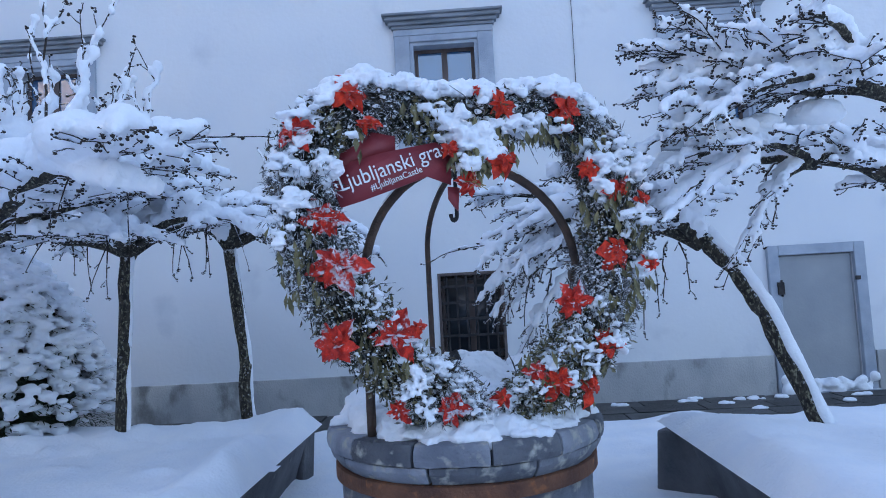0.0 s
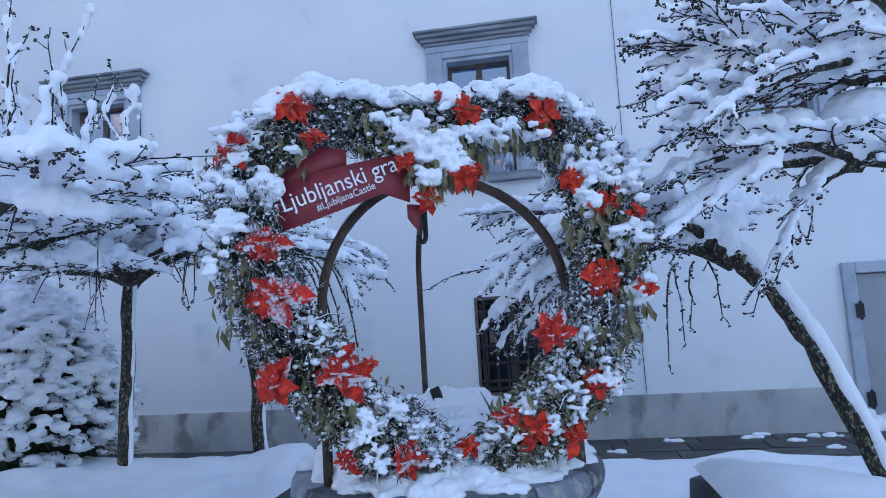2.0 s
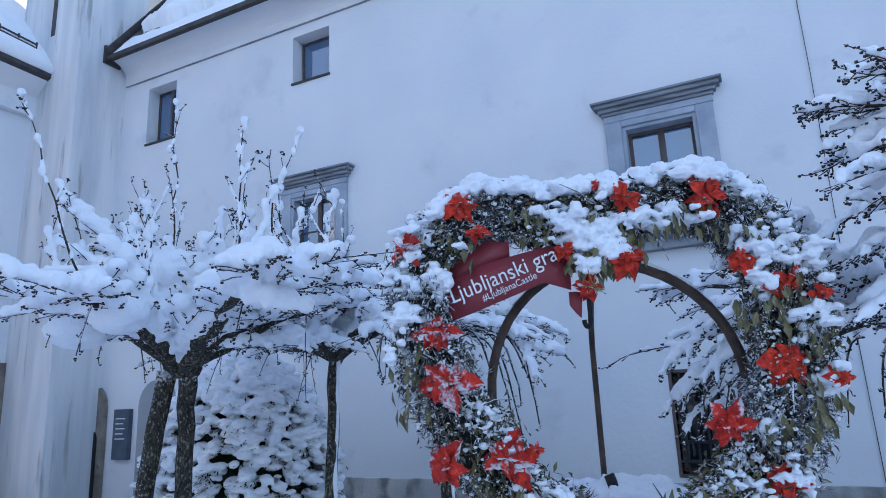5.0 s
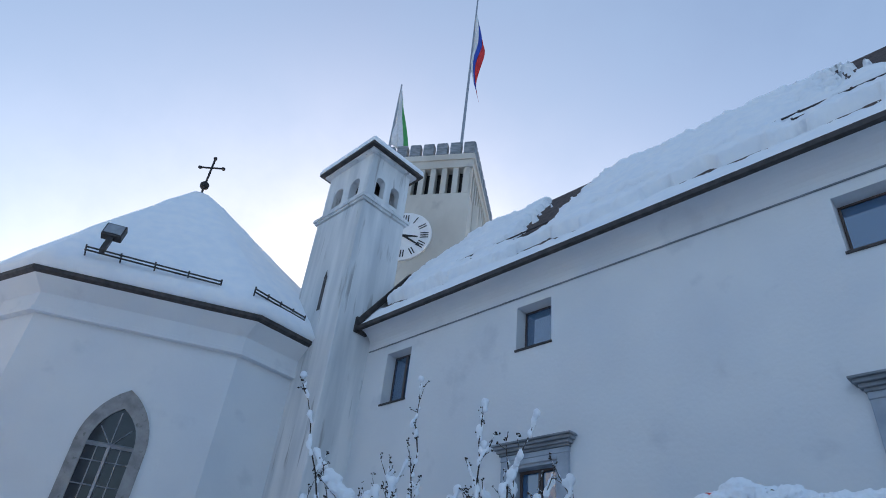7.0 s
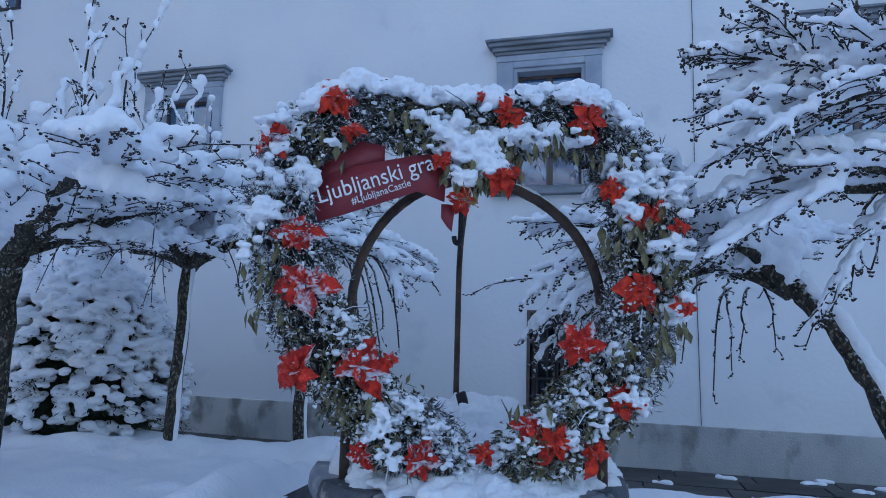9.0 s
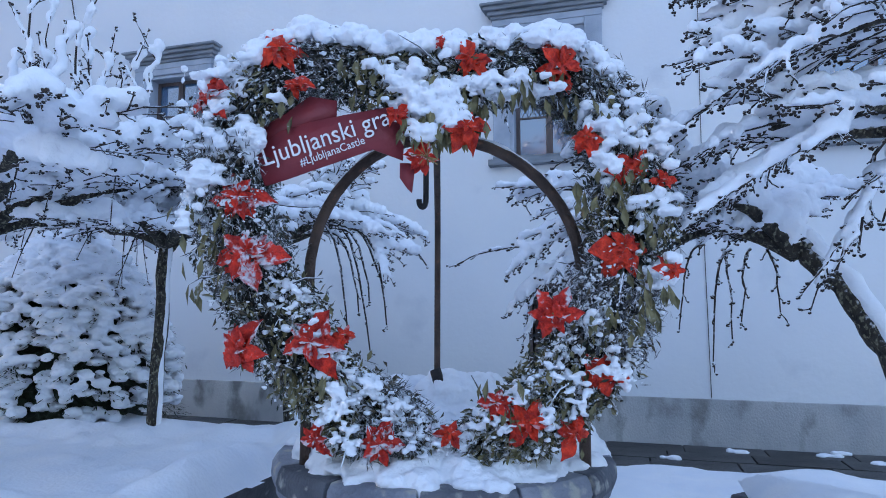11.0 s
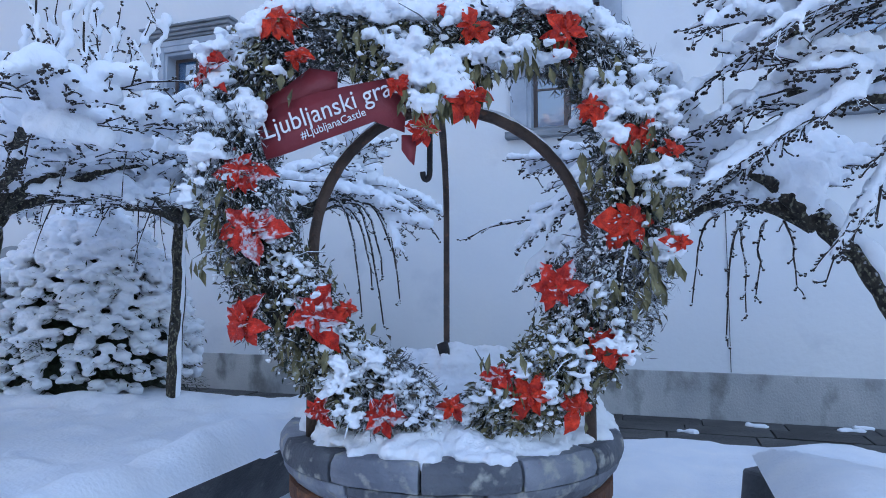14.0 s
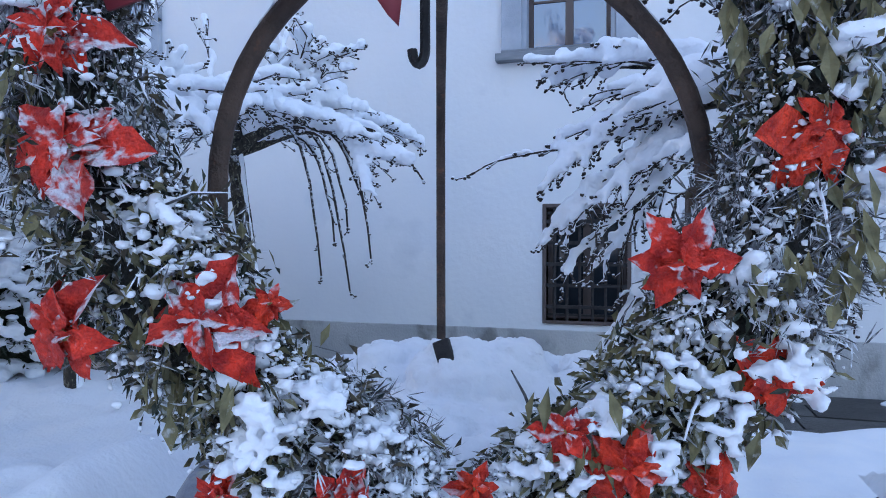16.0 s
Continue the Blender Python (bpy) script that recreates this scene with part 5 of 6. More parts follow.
def lettering(text, start, end, height, out):
    cu = bpy.data.curves.new("lettering", "FONT")
    cu.body, cu.extrude, cu.size = text, .002, 1.0
    cu.materials.append(LETTER)
    ob = new("lettering", cu)
    bpy.context.view_layer.update()
    w = max(ob.dimensions.x, .1)
    a, b = wr(*sl(*start), out), wr(*sl(*end), out)
    d = (b - a)
    k = d.length / w
    d.normalize()
    up = Vector((0, 0, 1)) - d * d.z
    up.normalize()
    nn = d.cross(up)
    ob.matrix_world = Matrix(((d.x * k, up.x * k * height, nn.x, a.x), (d.y * k, up.y * k * height, nn.y, a.y), (d.z * k, up.z * k * height, nn.z, a.z), (0, 0, 0, 1)))
    me = bpy.data.meshes.new_from_object(ob.evaluated_get(bpy.context.evaluated_depsgraph_get()))
    mw = ob.matrix_world.copy()
    bpy.data.objects.remove(ob)
    me.transform(mw)
    o2 = new("lettering", me)
    under(o2, sign)
    o2["label"] = "white lettering reading " + text
    return o2


lettering("Ljubljanski grad", (476, 328), (718, 247), 1.12, .128)
lettering("#LjubljanaCastle", (542, 328), (656, 287), 1.1, .128)

# ---- trees ----
def curve_pts(a, b, n, sag, rng, wob):
    a, b = Vector(a), Vector(b)
    L = (b - a).length
    out = []
    for i in range(n + 1):
        t = i / n
        w = wob * L * math.sin(math.pi * t)
        out.append(a.lerp(b, t) + Vector((rng.uniform(-w, w), rng.uniform(-w, w), sag * 4 * t * (1 - t) + rng.uniform(-w, w) * .6)))
    return out


class Tree:
    def __init__(self, name, at, label, seed):
        self.t = thing(name, at, label, "tree", "pruned trees of the yard")
        self.rng = random.Random(seed)
        self.twigs, self.snow, self.buds = Shape(), Shape(), Shape()

    def trunk(self, pts, radii):
        p = [Vector(q) for q in pts]
        fine, rad = [], []
        for i in range(len(p) - 1):
            for k in range(6):
                t = k / 6
                fine.append(p[i].lerp(p[i + 1], t) + Vector((self.rng.uniform(-.008, .008), self.rng.uniform(-.008, .008), 0)))
                rad.append(radii[i] + (radii[i + 1] - radii[i]) * t)
        fine.append(p[-1]), rad.append(radii[-1])
        part("trunk", Shape().tube(fine, rad, 10, .12, self.rng), BARK, self.t, "dark mossy bark", True)
        side = Shape()
        side.tube([q + Vector((r * .72, -r * .1, 0)) for q, r in zip(fine, rad)], [r * .5 * self.rng.uniform(.75, 1.1) for r in rad], 8, .15, self.rng)
        return fine, rad, side

    def lay_snow(self, pts, r0, r1, lift=.95):
        """Snow lying along a branch, thinner where it stands steep."""
        rng = self.rng
        for i in range(len(pts) - 1):
            d = pts[i + 1] - pts[i]
            flat = math.hypot(d.x, d.y) / (d.length + 1e-6)
            t = i / max(1, len(pts) - 1)
            r = 1.12 * (r0 + (r1 - r0) * t) * flat * rng.uniform(.7, 1.4)
            if r < .01 or rng.random() < .07:
                continue
            n = max(1, int(d.length / (r * 1.1)))
            for k in range(n):
                q = pts[i] + d * ((k + .5) / n)
                self.snow.blob(q + Vector((rng.uniform(-.2, .2) * r, rng.uniform(-.2, .2) * r, r * lift)), (r * rng.uniform(1.0, 1.45), r * rng.uniform(1.0, 1.45), r * rng.uniform(.9, 1.3)), rng, .12, 5, 7)

    def spur(self, p, d, length):
        """A short side shoot that ends in a cluster of buds."""
        rng = self.rng
        q = p + d.normalized() * length
        self.twigs.tube([p, (p + q) / 2 + Vector((rng.uniform(-.006, .006), rng.uniform(-.006, .006), -.004)), q], [.0045, .004, .003], 4)
        for k in range(rng.randint(1, 3)):
            self.buds.blob(q + Vector((rng.uniform(-.014, .014), rng.uniform(-.014, .014), rng.uniform(-.014, .01))), rng.uniform(.006, .0115), rng, .2, 3, 5)

    def spurs(self, pts, chance):
        rng = self.rng
        for i in range(1, len(pts)):
            e = (pts[i] - pts[i - 1]).normalized()
            if rng.random() < chance:
                self.spur(pts[i], e * .8 + Vector((rng.uniform(-.7, .7), rng.uniform(-.7, .7), rng.uniform(-.7, .4))), rng.uniform(.025, .08))
        self.spur(pts[-1], pts[-1] - pts[-2], .02)

    def twig(self, p, d, length, r, droop, level, snow):
        """A straight slender twig with side twigs at a sharp angle; snow lies on it as a thick roll."""
        rng = self.rng
        pts, q, e = [p], p, d.normalized()
        n = 4 if level else 6
        w = .1
        for i in range(n):
            e = (e + Vector((rng.uniform(-w, w), rng.uniform(-w, w), rng.uniform(-w, w) * .8 - droop))).normalized()
            q = q + e * length / n
            pts.append(q)
        self.twigs.tube(pts, [max(.0035, r * (1 - .65 * i / n)) for i in range(n + 1)], 5 if level < 1 else 4)
        if snow:
            self.lay_snow(pts, snow, snow * .6, 1.0)
        if level < 1:
            sgn = rng.choice((-1, 1))
            for i in range(1, n + 1):
                sgn = -sgn
                if rng.random() < .82:
                    s = Vector((-e.y, e.x, rng.uniform(-.3, .25))) * sgn
                    self.twig(pts[i], e * .9 + s * rng.uniform(.35, .75), length * rng.uniform(.3, .55), r * .62, droop * .9, 1, max(.021, snow * .72) if rng.random() < .88 else 0)
        else:
            self.spurs(pts, .55)

    def limb(self, a, b, r0, r1, sag, snow, sublen=.6, droop=.02, wob=.03):
        rng = self.rng
        a = Vector(a) - Vector((0, 0, .04))
        n = max(5, int((Vector(b) - a).length / .16))
        pts = curve_pts(a, b, n, sag, rng, wob)
        part("limb", Shape().tube(pts, [r0 + (r1 - r0) * i / n for i in range(n + 1)], 8, .14, rng), BARK, self.t, "", True)
        self.lay_snow(pts, snow, snow * .55)
        for i in range(1, n + 1):
            d = (pts[i] - pts[i - 1]).normalized()
            for sgn in (-1, 1):
                if rng.random() < .5:
                    s = Vector((-d.y, d.x, 0)) * sgn
                    self.twig(pts[i], d * rng.uniform(.8, 1.2) + s * rng.uniform(.3, .75) + Vector((0, 0, rng.uniform(-.2, .25))), sublen * rng.uniform(.6, 1.2), .0095, droop, 0, max(.032, snow * rng.uniform(.48, .78)))
        return pts

    def hang(self, p, length, n=3):
        for _ in range(max(1, n - 2)):
            d = Vector((self.rng.uniform(-.6, .6), self.rng.uniform(-.6, .6), -.7))
            self.twig(Vector(p), d, length * self.rng.uniform(.7, 1.2), .008, .16, 1, 0)

    def droopy(self, p, q, r=.012, snow=.0):
        """A bare branch that arches out and hangs down to q."""
        p, q = Vector(p), Vector(q)
        m = Vector((p.x + (q.x - p.x) * .75, p.y + (q.y - p.y) * .75, p.z))
        pts = [p * (1 - t) ** 2 + m * 2 * t * (1 - t) + q * t * t + Vector((self.rng.uniform(-.012, .012), self.rng.uniform(-.012, .012), 0)) for t in [k / 8 for k in range(9)]]
        self.twigs.tube(pts, [r * (1 - .07 * k) for k in range(9)], 6)
        if snow:
            self.lay_snow(pts, snow, snow * .5)
        self.spurs(pts, .8)

    def shoot(self, p, q, snow=.022):
        rng = self.rng
        pts = curve_pts(p, q, 8, 0, rng, .03)
        self.twigs.tube(pts, [.011 - .001 * i for i in range(9)], 5)
        for i in range(8):
            for k in range(3):
                if rng.random() < .62:
                    s = snow * rng.uniform(.5, 1.5)
                    self.snow.blob(pts[i].lerp(pts[i + 1], k / 3) + Vector((rng.uniform(-.6, .6) * s, rng.uniform(-.6, .6) * s, 0)), (s, s, s * 1.6), rng, .2, 4, 6)
        for i in range(3, 8):
            if rng.random() < .55:
                self.twig(pts[i], Vector((rng.uniform(-.7, .7), rng.uniform(-.7, .7), 1)), rng.uniform(.12, .3), .006, -.02, 1, .024)
        self.snow.blob(pts[-1], snow * 1.6, rng, .15)

    def heap(self, c, r, flat=.7):
        r *= 1.15
        self.snow.blob(c, (r * self.rng.uniform(.9, 1.2), r * self.rng.uniform(.9, 1.2), r * flat), self.rng, .07, 8, 12)

    def burr(self, c, r):
        s = Shape()
        for _ in range(7):
            s.blob(Vector(c) + Vector((self.rng.uniform(-r, r), self.rng.uniform(-r, r), self.rng.uniform(-r, r))) * .5, r * self.rng.uniform(.6, .95), self.rng, .15, 6, 9)
        part("burr", s, BARK, self.t, "knotted mossy head of the trunk", True)

    def finish(self, voxel=.015):
        part("twigs", self.twigs, TWIG, self.t, "thin dark twigs", True)["kind"] = "stuff"
        if self.buds.v:
            part("buds", self.buds, TWIG, self.t, "dark round buds", True)["kind"] = "stuff"
        snow_mass("snow_cover", self.snow, self.t, voxel, 2, "thick snow heaped along the branches", .016)


LABEL = "bare pruned tree with mossy limbs bowed under snow"
# double-stemmed tree
T = Tree("tree", (-2.1, 4.6, .5), "double-stemmed bare tree bowed under heavy snow", 1)
_, _, sd = T.trunk([(-2.5, 4.5, .4), (-2.42, 4.5, 1.4), (-2.28, 4.54, 2.33)], [.08, .07, .08])
T.trunk([(-2.2, 4.66, .4), (-2.16, 4.65, 1.4), (-2.1, 4.6, 2.35)], [.075, .065, .075])
F = Vector((-2.16, 4.58, 2.36))
T.burr(F, .12)
for b, sag, sn in (((-.55, 3.75, 2.82), .1, .1), ((-.7, 4.6, 2.9), .1, .1), ((-1.2, 5.5, 2.9), .1, .1), ((-2.6, 6.0, 2.95), .12, .1), ((-3.6, 5.2, 2.95), .1, .1), ((-2.6, 3.6, 2.85), .1, .08), ((-1.7, 3.3, 2.75), .1, .1), ((-1.5, 4.3, 3.2), .08, .1), ((-2.7, 4.4, 3.3), .08, .1)):
    pts = T.limb(F, b, .075, .02, sag, sn)
    T.hang(pts[-2], .45, 3), T.hang(pts[len(pts) // 2], .4, 2)
for c, r in (((-1.25, 4.15, 2.86), .2), ((-.72, 3.85, 2.9), .2), ((-1.6, 4.5, 2.85), .24), ((-2.1, 4.4, 2.8), .26), ((-1.5, 4.9, 2.9), .22), ((-2.6, 4.7, 2.8), .24), ((-2.3, 5.1, 2.85), .24), ((-3.1, 4.6, 2.8), .2), ((-.98, 4.6, 2.9), .17), ((-2.5, 3.9, 2.65), .2), ((-1.8, 3.7, 2.7), .2), ((-2.1, 4.4, 3.12), .24), ((-1.6, 4.5, 3.1), .2), ((-2.6, 4.6, 3.15), .22), ((-1.9, 4.9, 3.15), .2), ((-3.0, 4.3, 2.95), .2)):
    T.heap(c, r)
for a, b in (((-1.1, 4.1, 2.8), (-1.05, 4.07, 4.1)), ((-1.3, 4.4, 2.8), (-.75, 4.35, 4.05)), ((-2.2, 4.5, 2.8), (-2.3, 4.5, 4.75)), ((-2.3, 3.8, 2.8), (-2.35, 3.2, 4.3)), ((-2.7, 4.2, 2.9), (-2.9, 4.0, 3.7)), ((-1.2, 4.6, 2.9), (-1.0, 4.9, 3.7)), ((-2.4, 4.6, 3.0), (-2.5, 4.8, 3.8)), ((-2.0, 4.2, 2.7), (-2.1, 4.1, 3.7)), ((-1.6, 4.5, 2.8), (-1.5, 4.6, 4.0)), ((-.8, 4.3, 2.8), (-.7, 4.3, 3.4)), ((-1.75, 3.9, 2.7), (-1.7, 3.8, 3.5))):
    T.shoot(a, b)
T.droopy((-2.4, 3.95, 3.1), (-4.4, 2.8, 3.33), .013, .022)
for k in range(26):
    x, y = T.rng.uniform(-3.0, -.85), T.rng.uniform(3.9, 5.2)
    T.shoot((x, y, 2.85), (x + T.rng.uniform(-.2, .2), y + T.rng.uniform(-.15, .15), T.rng.uniform(3.25, 3.75)), .027)
T.finish()
# slim tree in the raised bed
T = Tree("tree", (-1.72, 6.02, .5), LABEL, 2)
_, _, sd = T.trunk([(-1.75, 6.05, .4), (-1.68, 6.0, 1.5), (-1.6, 5.95, 2.5)], [.07, .058, .06])
snow_mass("trunk_snow", sd, T.t, .015, 3, "strip of snow blown on the trunk")
F = Vector((-1.6, 5.95, 2.48))
T.burr(F, .075)
for b, sag, sn in (((-.45, 5.2, 2.6), .12, .075), ((-.6, 6.2, 2.75), .12, .08), ((-1.3, 7.1, 2.8), .1, .08), ((-2.6, 6.6, 2.75), .1, .08), ((-2.9, 5.6, 2.6), .1, .08), ((-1.3, 5.0, 2.5), .1, .075)):
    pts = T.limb(F, b, .06, .016, sag, sn)
    T.hang(pts[-2], .5, 3), T.hang(pts[len(pts) // 2], .5, 3)
for c, r in (((-1.6, 5.9, 2.85), .22), ((-1.1, 5.8, 2.88), .18), ((-1.9, 6.3, 2.85), .2), ((-.85, 5.5, 2.8), .13)):
    T.heap(c, r)
for a, b in (((-1.5, 6.0, 2.8), (-1.54, 6.0, 4.05)), ((-1.1, 5.9, 2.8), (-1.0, 6.0, 3.5)), ((-2.0, 6.1, 2.8), (-2.2, 6.1, 3.7))):
    T.shoot(a, b)
for k in range(7):
    x, y = T.rng.uniform(-2.2, -.9), T.rng.uniform(5.5, 6.4)
    T.shoot((x, y, 2.8), (x + T.rng.uniform(-.15, .15), y, T.rng.uniform(3.15, 3.5)), .025)
T.finish()
# tree behind the wreath
T = Tree("tree", (-.93, 6.95, .5), LABEL, 3)
_, _, sd = T.trunk([(-.9, 7.0, .3), (-.95, 6.98, 1.5), (-1.05, 6.9, 2.6)], [.075, .065, .065])
snow_mass("trunk_snow", sd, T.t, .015, 3, "strip of snow blown on the trunk")
F = Vector((-1.05, 6.9, 2.58))
T.burr(F, .075)
for b, sag, sn in (((.12, 6.5, 2.5), .2, .075), ((-.05, 6.9, 2.75), .15, .09), ((-.2, 7.8, 2.8), .1, .08), ((-1.7, 7.6, 2.8), .1, .08), ((-.5, 6.2, 2.75), .12, .085), ((-.35, 6.6, 3.05), .05, .08)):
    pts = T.limb(F, b, .065, .018, sag, sn, sublen=.42)
T.droopy((-.1, 6.55, 2.66), (.62, 6.48, 2.25), .013, .022)
for a, b in (((-.45, 6.62, 2.66), (-.11, 6.5, 1.62)), ((-.35, 6.6, 2.66), (.1, 6.5, 1.52)), ((-.25, 6.58, 2.66), (.27, 6.5, 1.74)), ((-.2, 6.5, 2.6), (.12, 6.45, 1.95)), ((-.4, 6.6, 2.6), (-.02, 6.55, 1.85)), ((-.1, 6.5, 2.6), (.22, 6.5, 2.1))):
    T.droopy(a, b, .014)
for c, r in (((-.9, 6.85, 2.95), .2), ((-.55, 6.7, 3.0), .15), ((-.25, 6.6, 2.88), .11), ((-.35, 7.1, 3.0), .14), ((.02, 6.5, 2.66), .07)):
    T.heap(c, r)
T.shoot((-.6, 6.8, 2.9), (-.5, 6.8, 3.5)), T.shoot((-1.2, 6.9, 2.9), (-1.3, 6.9, 3.6))
T.finish()
# leaning tree
T = Tree("tree", (3.95, 5.2, .3), "bare tree leaning over the yard with a bowed snowy crown", 4)
tp, trd, sd = T.trunk([(4.14, 5.2, .2), (3.95, 5.22, .75), (3.62, 5.3, 1.65), (3.45, 5.36, 2.0), (3.25, 5.44, 2.27)], [.075, .062, .058, .06, .068])
sd.tube([p + Vector((.035, -.03, .045)) for p in tp], [.05 * T.rng.uniform(.8, 1.15) for p in tp], 8, .12, T.rng)
snow_mass("trunk_snow", sd, T.t, .016, 3, "strip of snow lying on the leaning trunk")
F = Vector((3.25, 5.44, 2.25))
T.burr(F, .075)
for b, sag, sn in (((1.8, 5.7, 2.12), .26, .06), ((1.86, 5.85, 1.95), .33, .055), ((2.06, 5.8, 1.78), .36, .055), ((1.8, 5.75, 2.36), .22, .06), ((1.9, 5.95, 2.75), .1, .07), ((2.0, 5.6, 2.55), .15, .07), ((2.25, 6.2, 2.55), .16, .08), ((2.6, 6.5, 2.5), .15, .085), ((3.4, 6.3, 2.75), .12, .09), ((2.35, 4.95, 2.75), .1, .08), ((2.5, 5.5, 2.9), .1, .09)):
    pts = T.limb(F, b, .06, .012, sag, sn, sublen=.42, droop=.06)
T.droopy((1.75, 5.7, 2.32), (1.1, 5.75, 2.2), .009, .012)
for a, b in (((2.9, 5.5, 2.24), (2.78, 5.5, 1.56)), ((3.0, 5.5, 2.24), (2.95, 5.48, 1.8)), ((3.1, 5.52, 2.24), (3.16, 5.5, 1.86)), ((2.75, 5.55, 2.28), (2.6, 5.55, 1.75)), ((2.85, 5.5, 2.24), (2.88, 5.4, 1.7)), ((2.0, 5.75, 2.1), (1.86, 5.75, 1.6)), ((1.85, 5.7, 2.05), (1.72, 5.7, 1.68)), ((2.15, 5.75, 2.1), (2.05, 5.75, 1.6))):
    T.droopy(a, b, .009)
for c, r in (((2.7, 5.45, 2.66), .17), ((2.45, 5.7, 2.72), .17), ((3.0, 5.7, 2.68), .18), ((2.2, 5.6, 2.6), .12), ((3.2, 5.5, 2.5), .13)):
    T.heap(c, r)
T.finish()
# tree whose crown reaches in from the side
T = Tree("tree", (5.1, 4.5, .5), "mossy bare tree with wide snow-laden limbs", 6)
T.trunk([(5.2, 4.5, .3), (5.1, 4.5, 1.4), (4.95, 4.55, 2.3)], [.11, .1, .1])
F = Vector((4.95, 4.55, 2.3))
T.burr(F, .075)
H1, H2 = Vector((3.75, 4.66, 2.7)), Vector((4.25, 4.6, 3.1))
for h in (H1, H2, (4.4, 5.6, 3.0), (5.9, 5.2, 3.0), (5.6, 3.6, 3.0)):
    T.limb(F, h, .095, .055, .06, .07, sublen=.45)
for b, sag, sn in (((2.85, 4.6, 2.5), .12, .07), ((2.9, 4.65, 2.72), .12, .075), ((3.0, 4.95, 2.62), .12, .07), ((3.1, 4.3, 2.62), .12, .07), ((3.32, 4.6, 2.3), .1, .06)):
    T.limb(H1, b, .045, .012, sag, sn * .75, sublen=.45, droop=.04)
for b, sag, sn in (((2.9, 4.6, 2.98), .12, .08), ((3.05, 4.85, 3.1), .12, .08), ((3.2, 4.3, 3.05), .12, .08), ((3.5, 4.1, 3.45), .1, .07), ((3.3, 4.6, 3.3), .1, .08), ((3.5, 5.0, 3.6), .1, .07)):
    T.limb(H2, b, .05, .012, sag, sn * .75, sublen=.45, droop=.03)
for b in ((2.84, 4.6, 3.44), (2.86, 4.65, 3.26), (3.05, 4.5, 3.55), (3.35, 4.6, 3.75)):
    T.limb((3.5, 4.6, 3.3), b, .018, .007, .04, .03, sublen=.32, droop=.0)
T.droopy(H1 + Vector((-.15, 0, .03)), (3.31, 4.6, 2.15), .012), T.droopy(H1, (3.42, 4.62, 2.25), .01)
for c, r in (((3.8, 4.7, 2.98), .2), ((3.42, 4.65, 2.92), .15), ((3.1, 4.62, 2.82), .12), ((4.15, 4.6, 3.25), .22), ((3.45, 4.68, 3.3), .14), ((3.45, 4.62, 2.5), .1), ((4.4, 4.9, 3.3), .22), ((2.95, 4.65, 3.05), .09)):
    T.heap(c, r * .72)
T.finish()
# a tall tree across the yard, mirrored in the window panes
copy_thing(T.t, pose(4.5, -13, .2) @ Matrix.Scale(3.2, 4))

# ---- snow-laden evergreen bush ----
bush = thing("evergreen_bush", (-3.5, 6.9, .5), "dark evergreen bush almost buried in layered snow", "bush")
rng = random.Random(44)
ndl, bsn = Shape(), Shape()
BC = Vector((-3.66, 6.9, .45))
for k in range(2600):
    t = rng.random() ** .85
    z = .2 + 2.15 * t
    R = 1.04 * (1 - t ** 2.6) + .1
    a = rng.uniform(0, 2 * math.pi)
    r = R * rng.uniform(.84, 1.06) * (1 + .12 * nz(a * 2, z * 2, 1.0, 3))
    p = BC + Vector((r * math.cos(a), r * math.sin(a), z))
    if z > .36 and nz(a * 8, z * 11, 1.0, 17) + .5 * nz(a * 17, z * 23, 1.0, 5) > -.44:
        w = rng.uniform(.035, .088)
        bsn.blob(p, (w * 1.15, w * 1.15, w * rng.uniform(.45, .75)), rng, .16, 5, 8)
        if k % 2:
            bsn.blob(p - Vector((math.cos(a), math.sin(a), -.35)) * w * .8, (w, w, w * .5), rng, .14, 5, 8)
    for _ in range(9):
        d = Vector((math.cos(a) + rng.uniform(-.8, .8), math.sin(a) + rng.uniform(-.8, .8), rng.uniform(-.6, .15))).normalized()
        leaf_at(ndl, p + Vector((rng.uniform(-.12, .12), rng.uniform(-.12, .12), rng.uniform(-.12, 0))) - Vector((math.cos(a), math.sin(a), 0)) * .07, d, Vector((0, 0, 1)), rng.uniform(.05, .11), .009, .0)
bsn.blob(BC + Vector((0, 0, 2.2)), (.3, .3, .2), rng, .1, 6, 10)
ck = Shape().lathe([(.7, .45), (.85, .8), (.8, 1.3), (.6, 1.8), (.25, 2.3), (.05, 2.5)], (BC.x, BC.y), 24)
part("dark_core", ck, NEEDLE, bush, "shaded inner twigs")
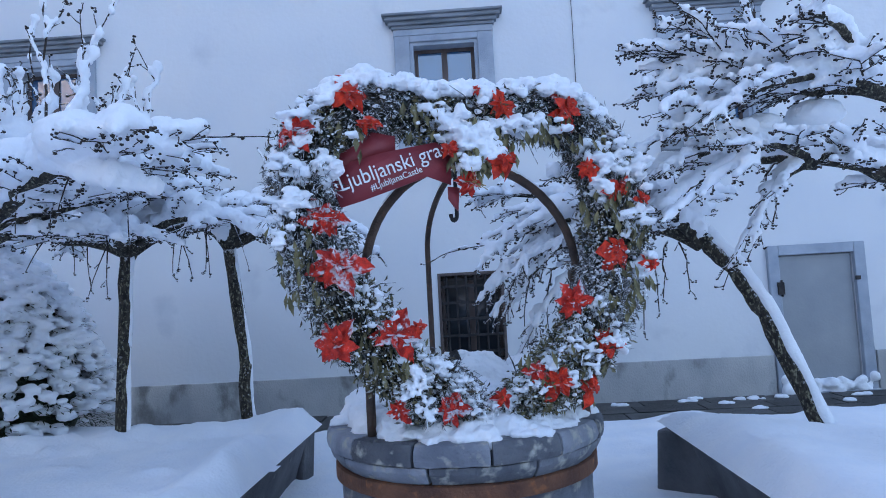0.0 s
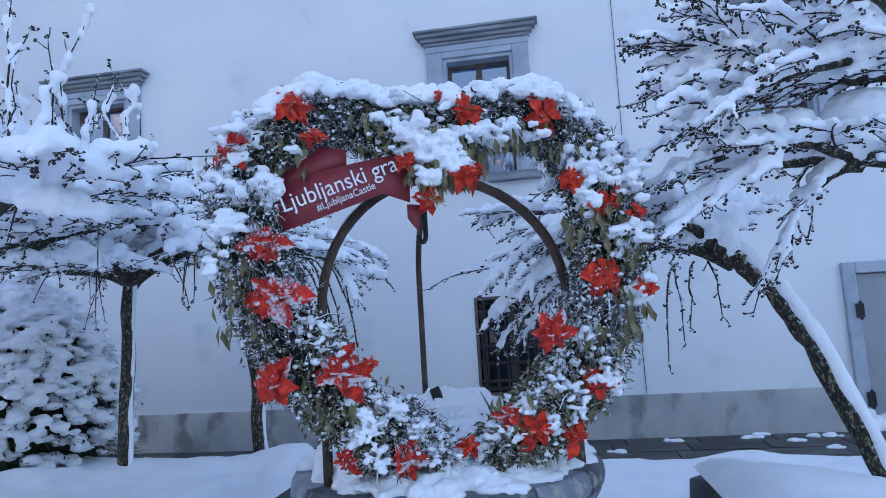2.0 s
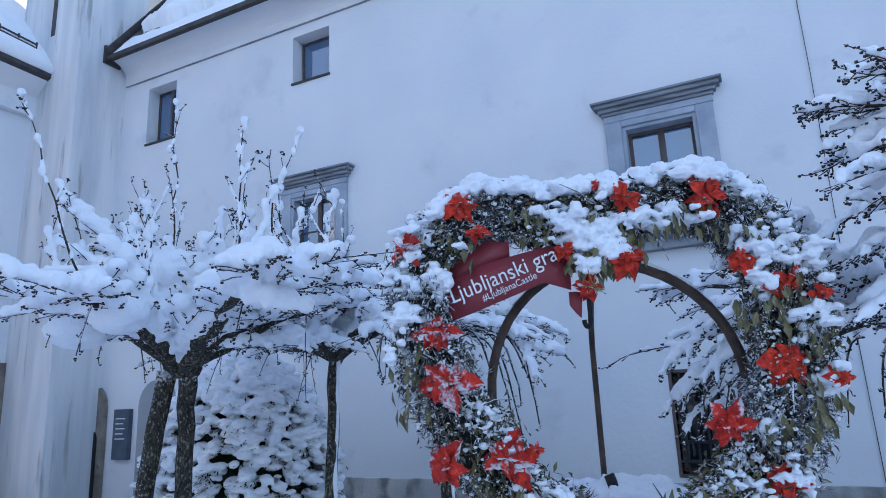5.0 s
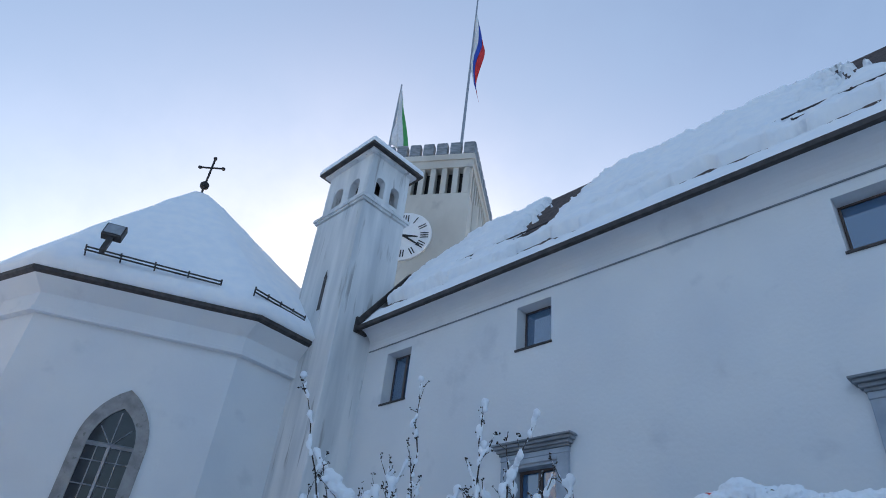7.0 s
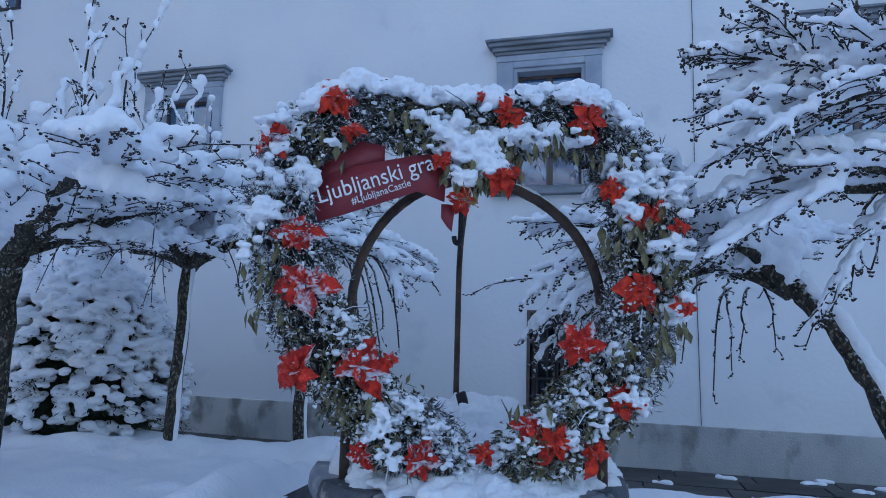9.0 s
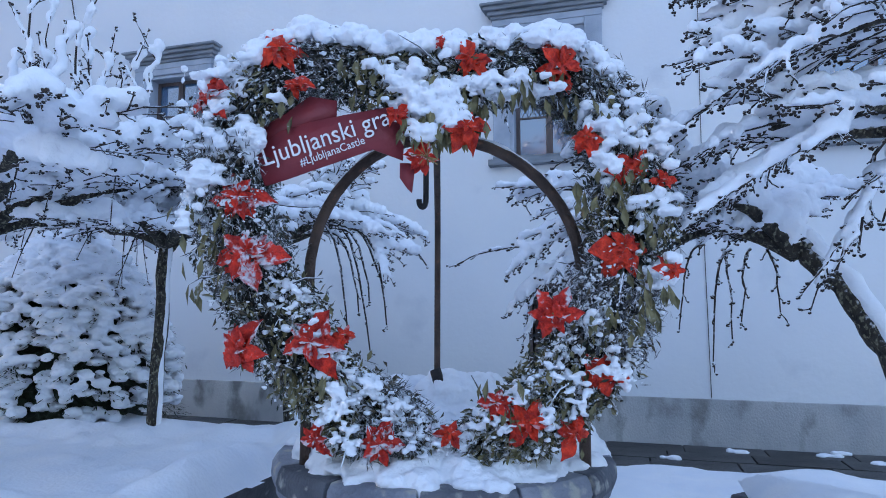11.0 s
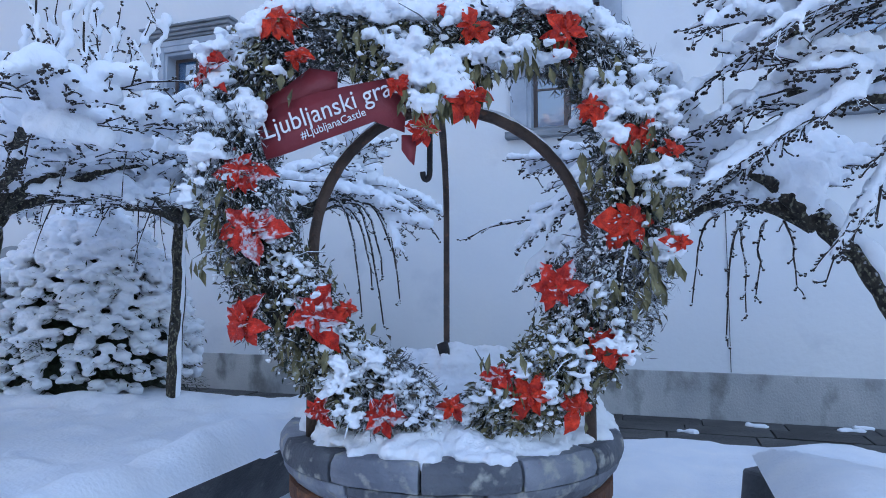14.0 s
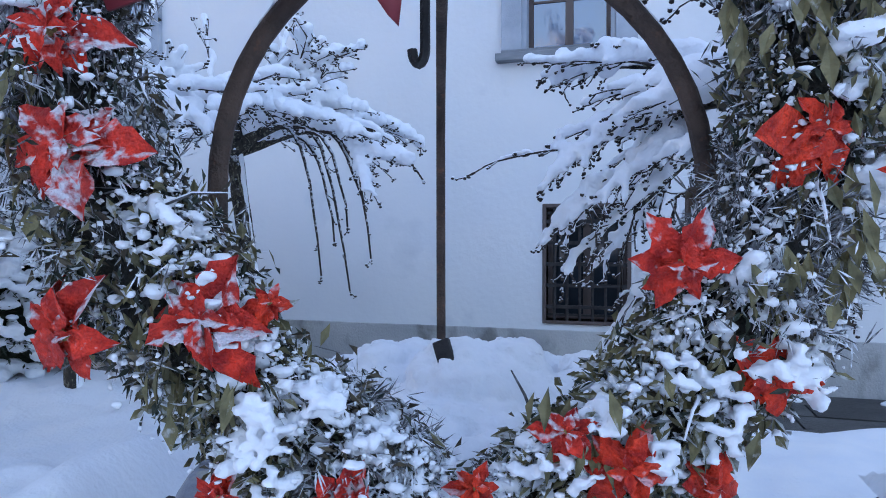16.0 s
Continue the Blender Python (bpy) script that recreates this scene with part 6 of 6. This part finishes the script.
tagged(part("needles", ndl, NEEDLE, bush, "dark green needles"), kind="stuff")
snow_mass("snow_cover", bsn, bush, .014, 1, "layered pads of snow", .02)

# ---- lamp post ----
LX, LY = -4.17, 3.52
lamp = thing("yard_lamp", (LX, LY, .3), "grey metal yard lamp with a round snow cap", "lamp post")
for dx, dy in ((-.12, -.06), (.12, -.06), (0, .12)):
    part("rod", Shape().tube([(LX + dx * .6, LY + dy * .6, .3), (LX + dx, LY + dy, 2.89)], .028, 8), LAMP_METAL, lamp, "", True)
part("head", Shape().lathe([(.05, 2.87), (.19, 2.89), (.19, 2.93), (.05, 2.95)], (LX, LY), 24), LAMP_METAL, lamp, "flat round lamp head")
part("tube_light", Shape().lathe([(.05, 2.0), (.05, 2.87)], (LX, LY), 16), GLASS, lamp, "unlit glass tube", True)
snow_mass("snow_cap", Shape().blob((LX, LY, 3.01), (.23, .23, .12), random.Random(1), .04, 8, 14).lathe([(.19, 2.935), (.2, 2.99)], (LX, LY), 20), lamp, .02, 3, "round cap of snow")

# ---- paving along the wall ----
pav = structure("pavement", Shape().box(-13, 13, 8.2, 9.96, .1, .205), CONCRETE, "dark wet stone pavement along the castle wall", "pavement")
rng = random.Random(6)
meshes = [Shape().box(-.44, .44, -.205, .205, 0, .045).mesh("paving_stone", PAVING) for _ in range(1)]
for row in range(4):
    x = -9 + .2 * row
    while x < 8.2:
        ob = new("paving_stone", meshes[0])
        ob.parent = pav
        ob.matrix_basis = pose(x, 8.32 + row * .43 + .02, .2 + rng.uniform(-.006, .006), rng.uniform(-.4, .4), rng.uniform(-.4, .4), 0)
        x += .9
rng = random.Random(61)
for k in range(11):
    x, y = rng.uniform(2.2, 7.5), rng.uniform(8.7, 9.85)
    s = Shape()
    for q in range(4):
        s.blob((x + rng.uniform(-.1, .1), y + rng.uniform(-.04, .04), .25), (rng.uniform(.04, .1), rng.uniform(.03, .07), rng.uniform(.02, .045)), rng, .15)
    tagged(snow_mass("snow_lump", s, None, .02, 2), "small lump of fallen snow on the paving", "snow", "fallen snow lumps")
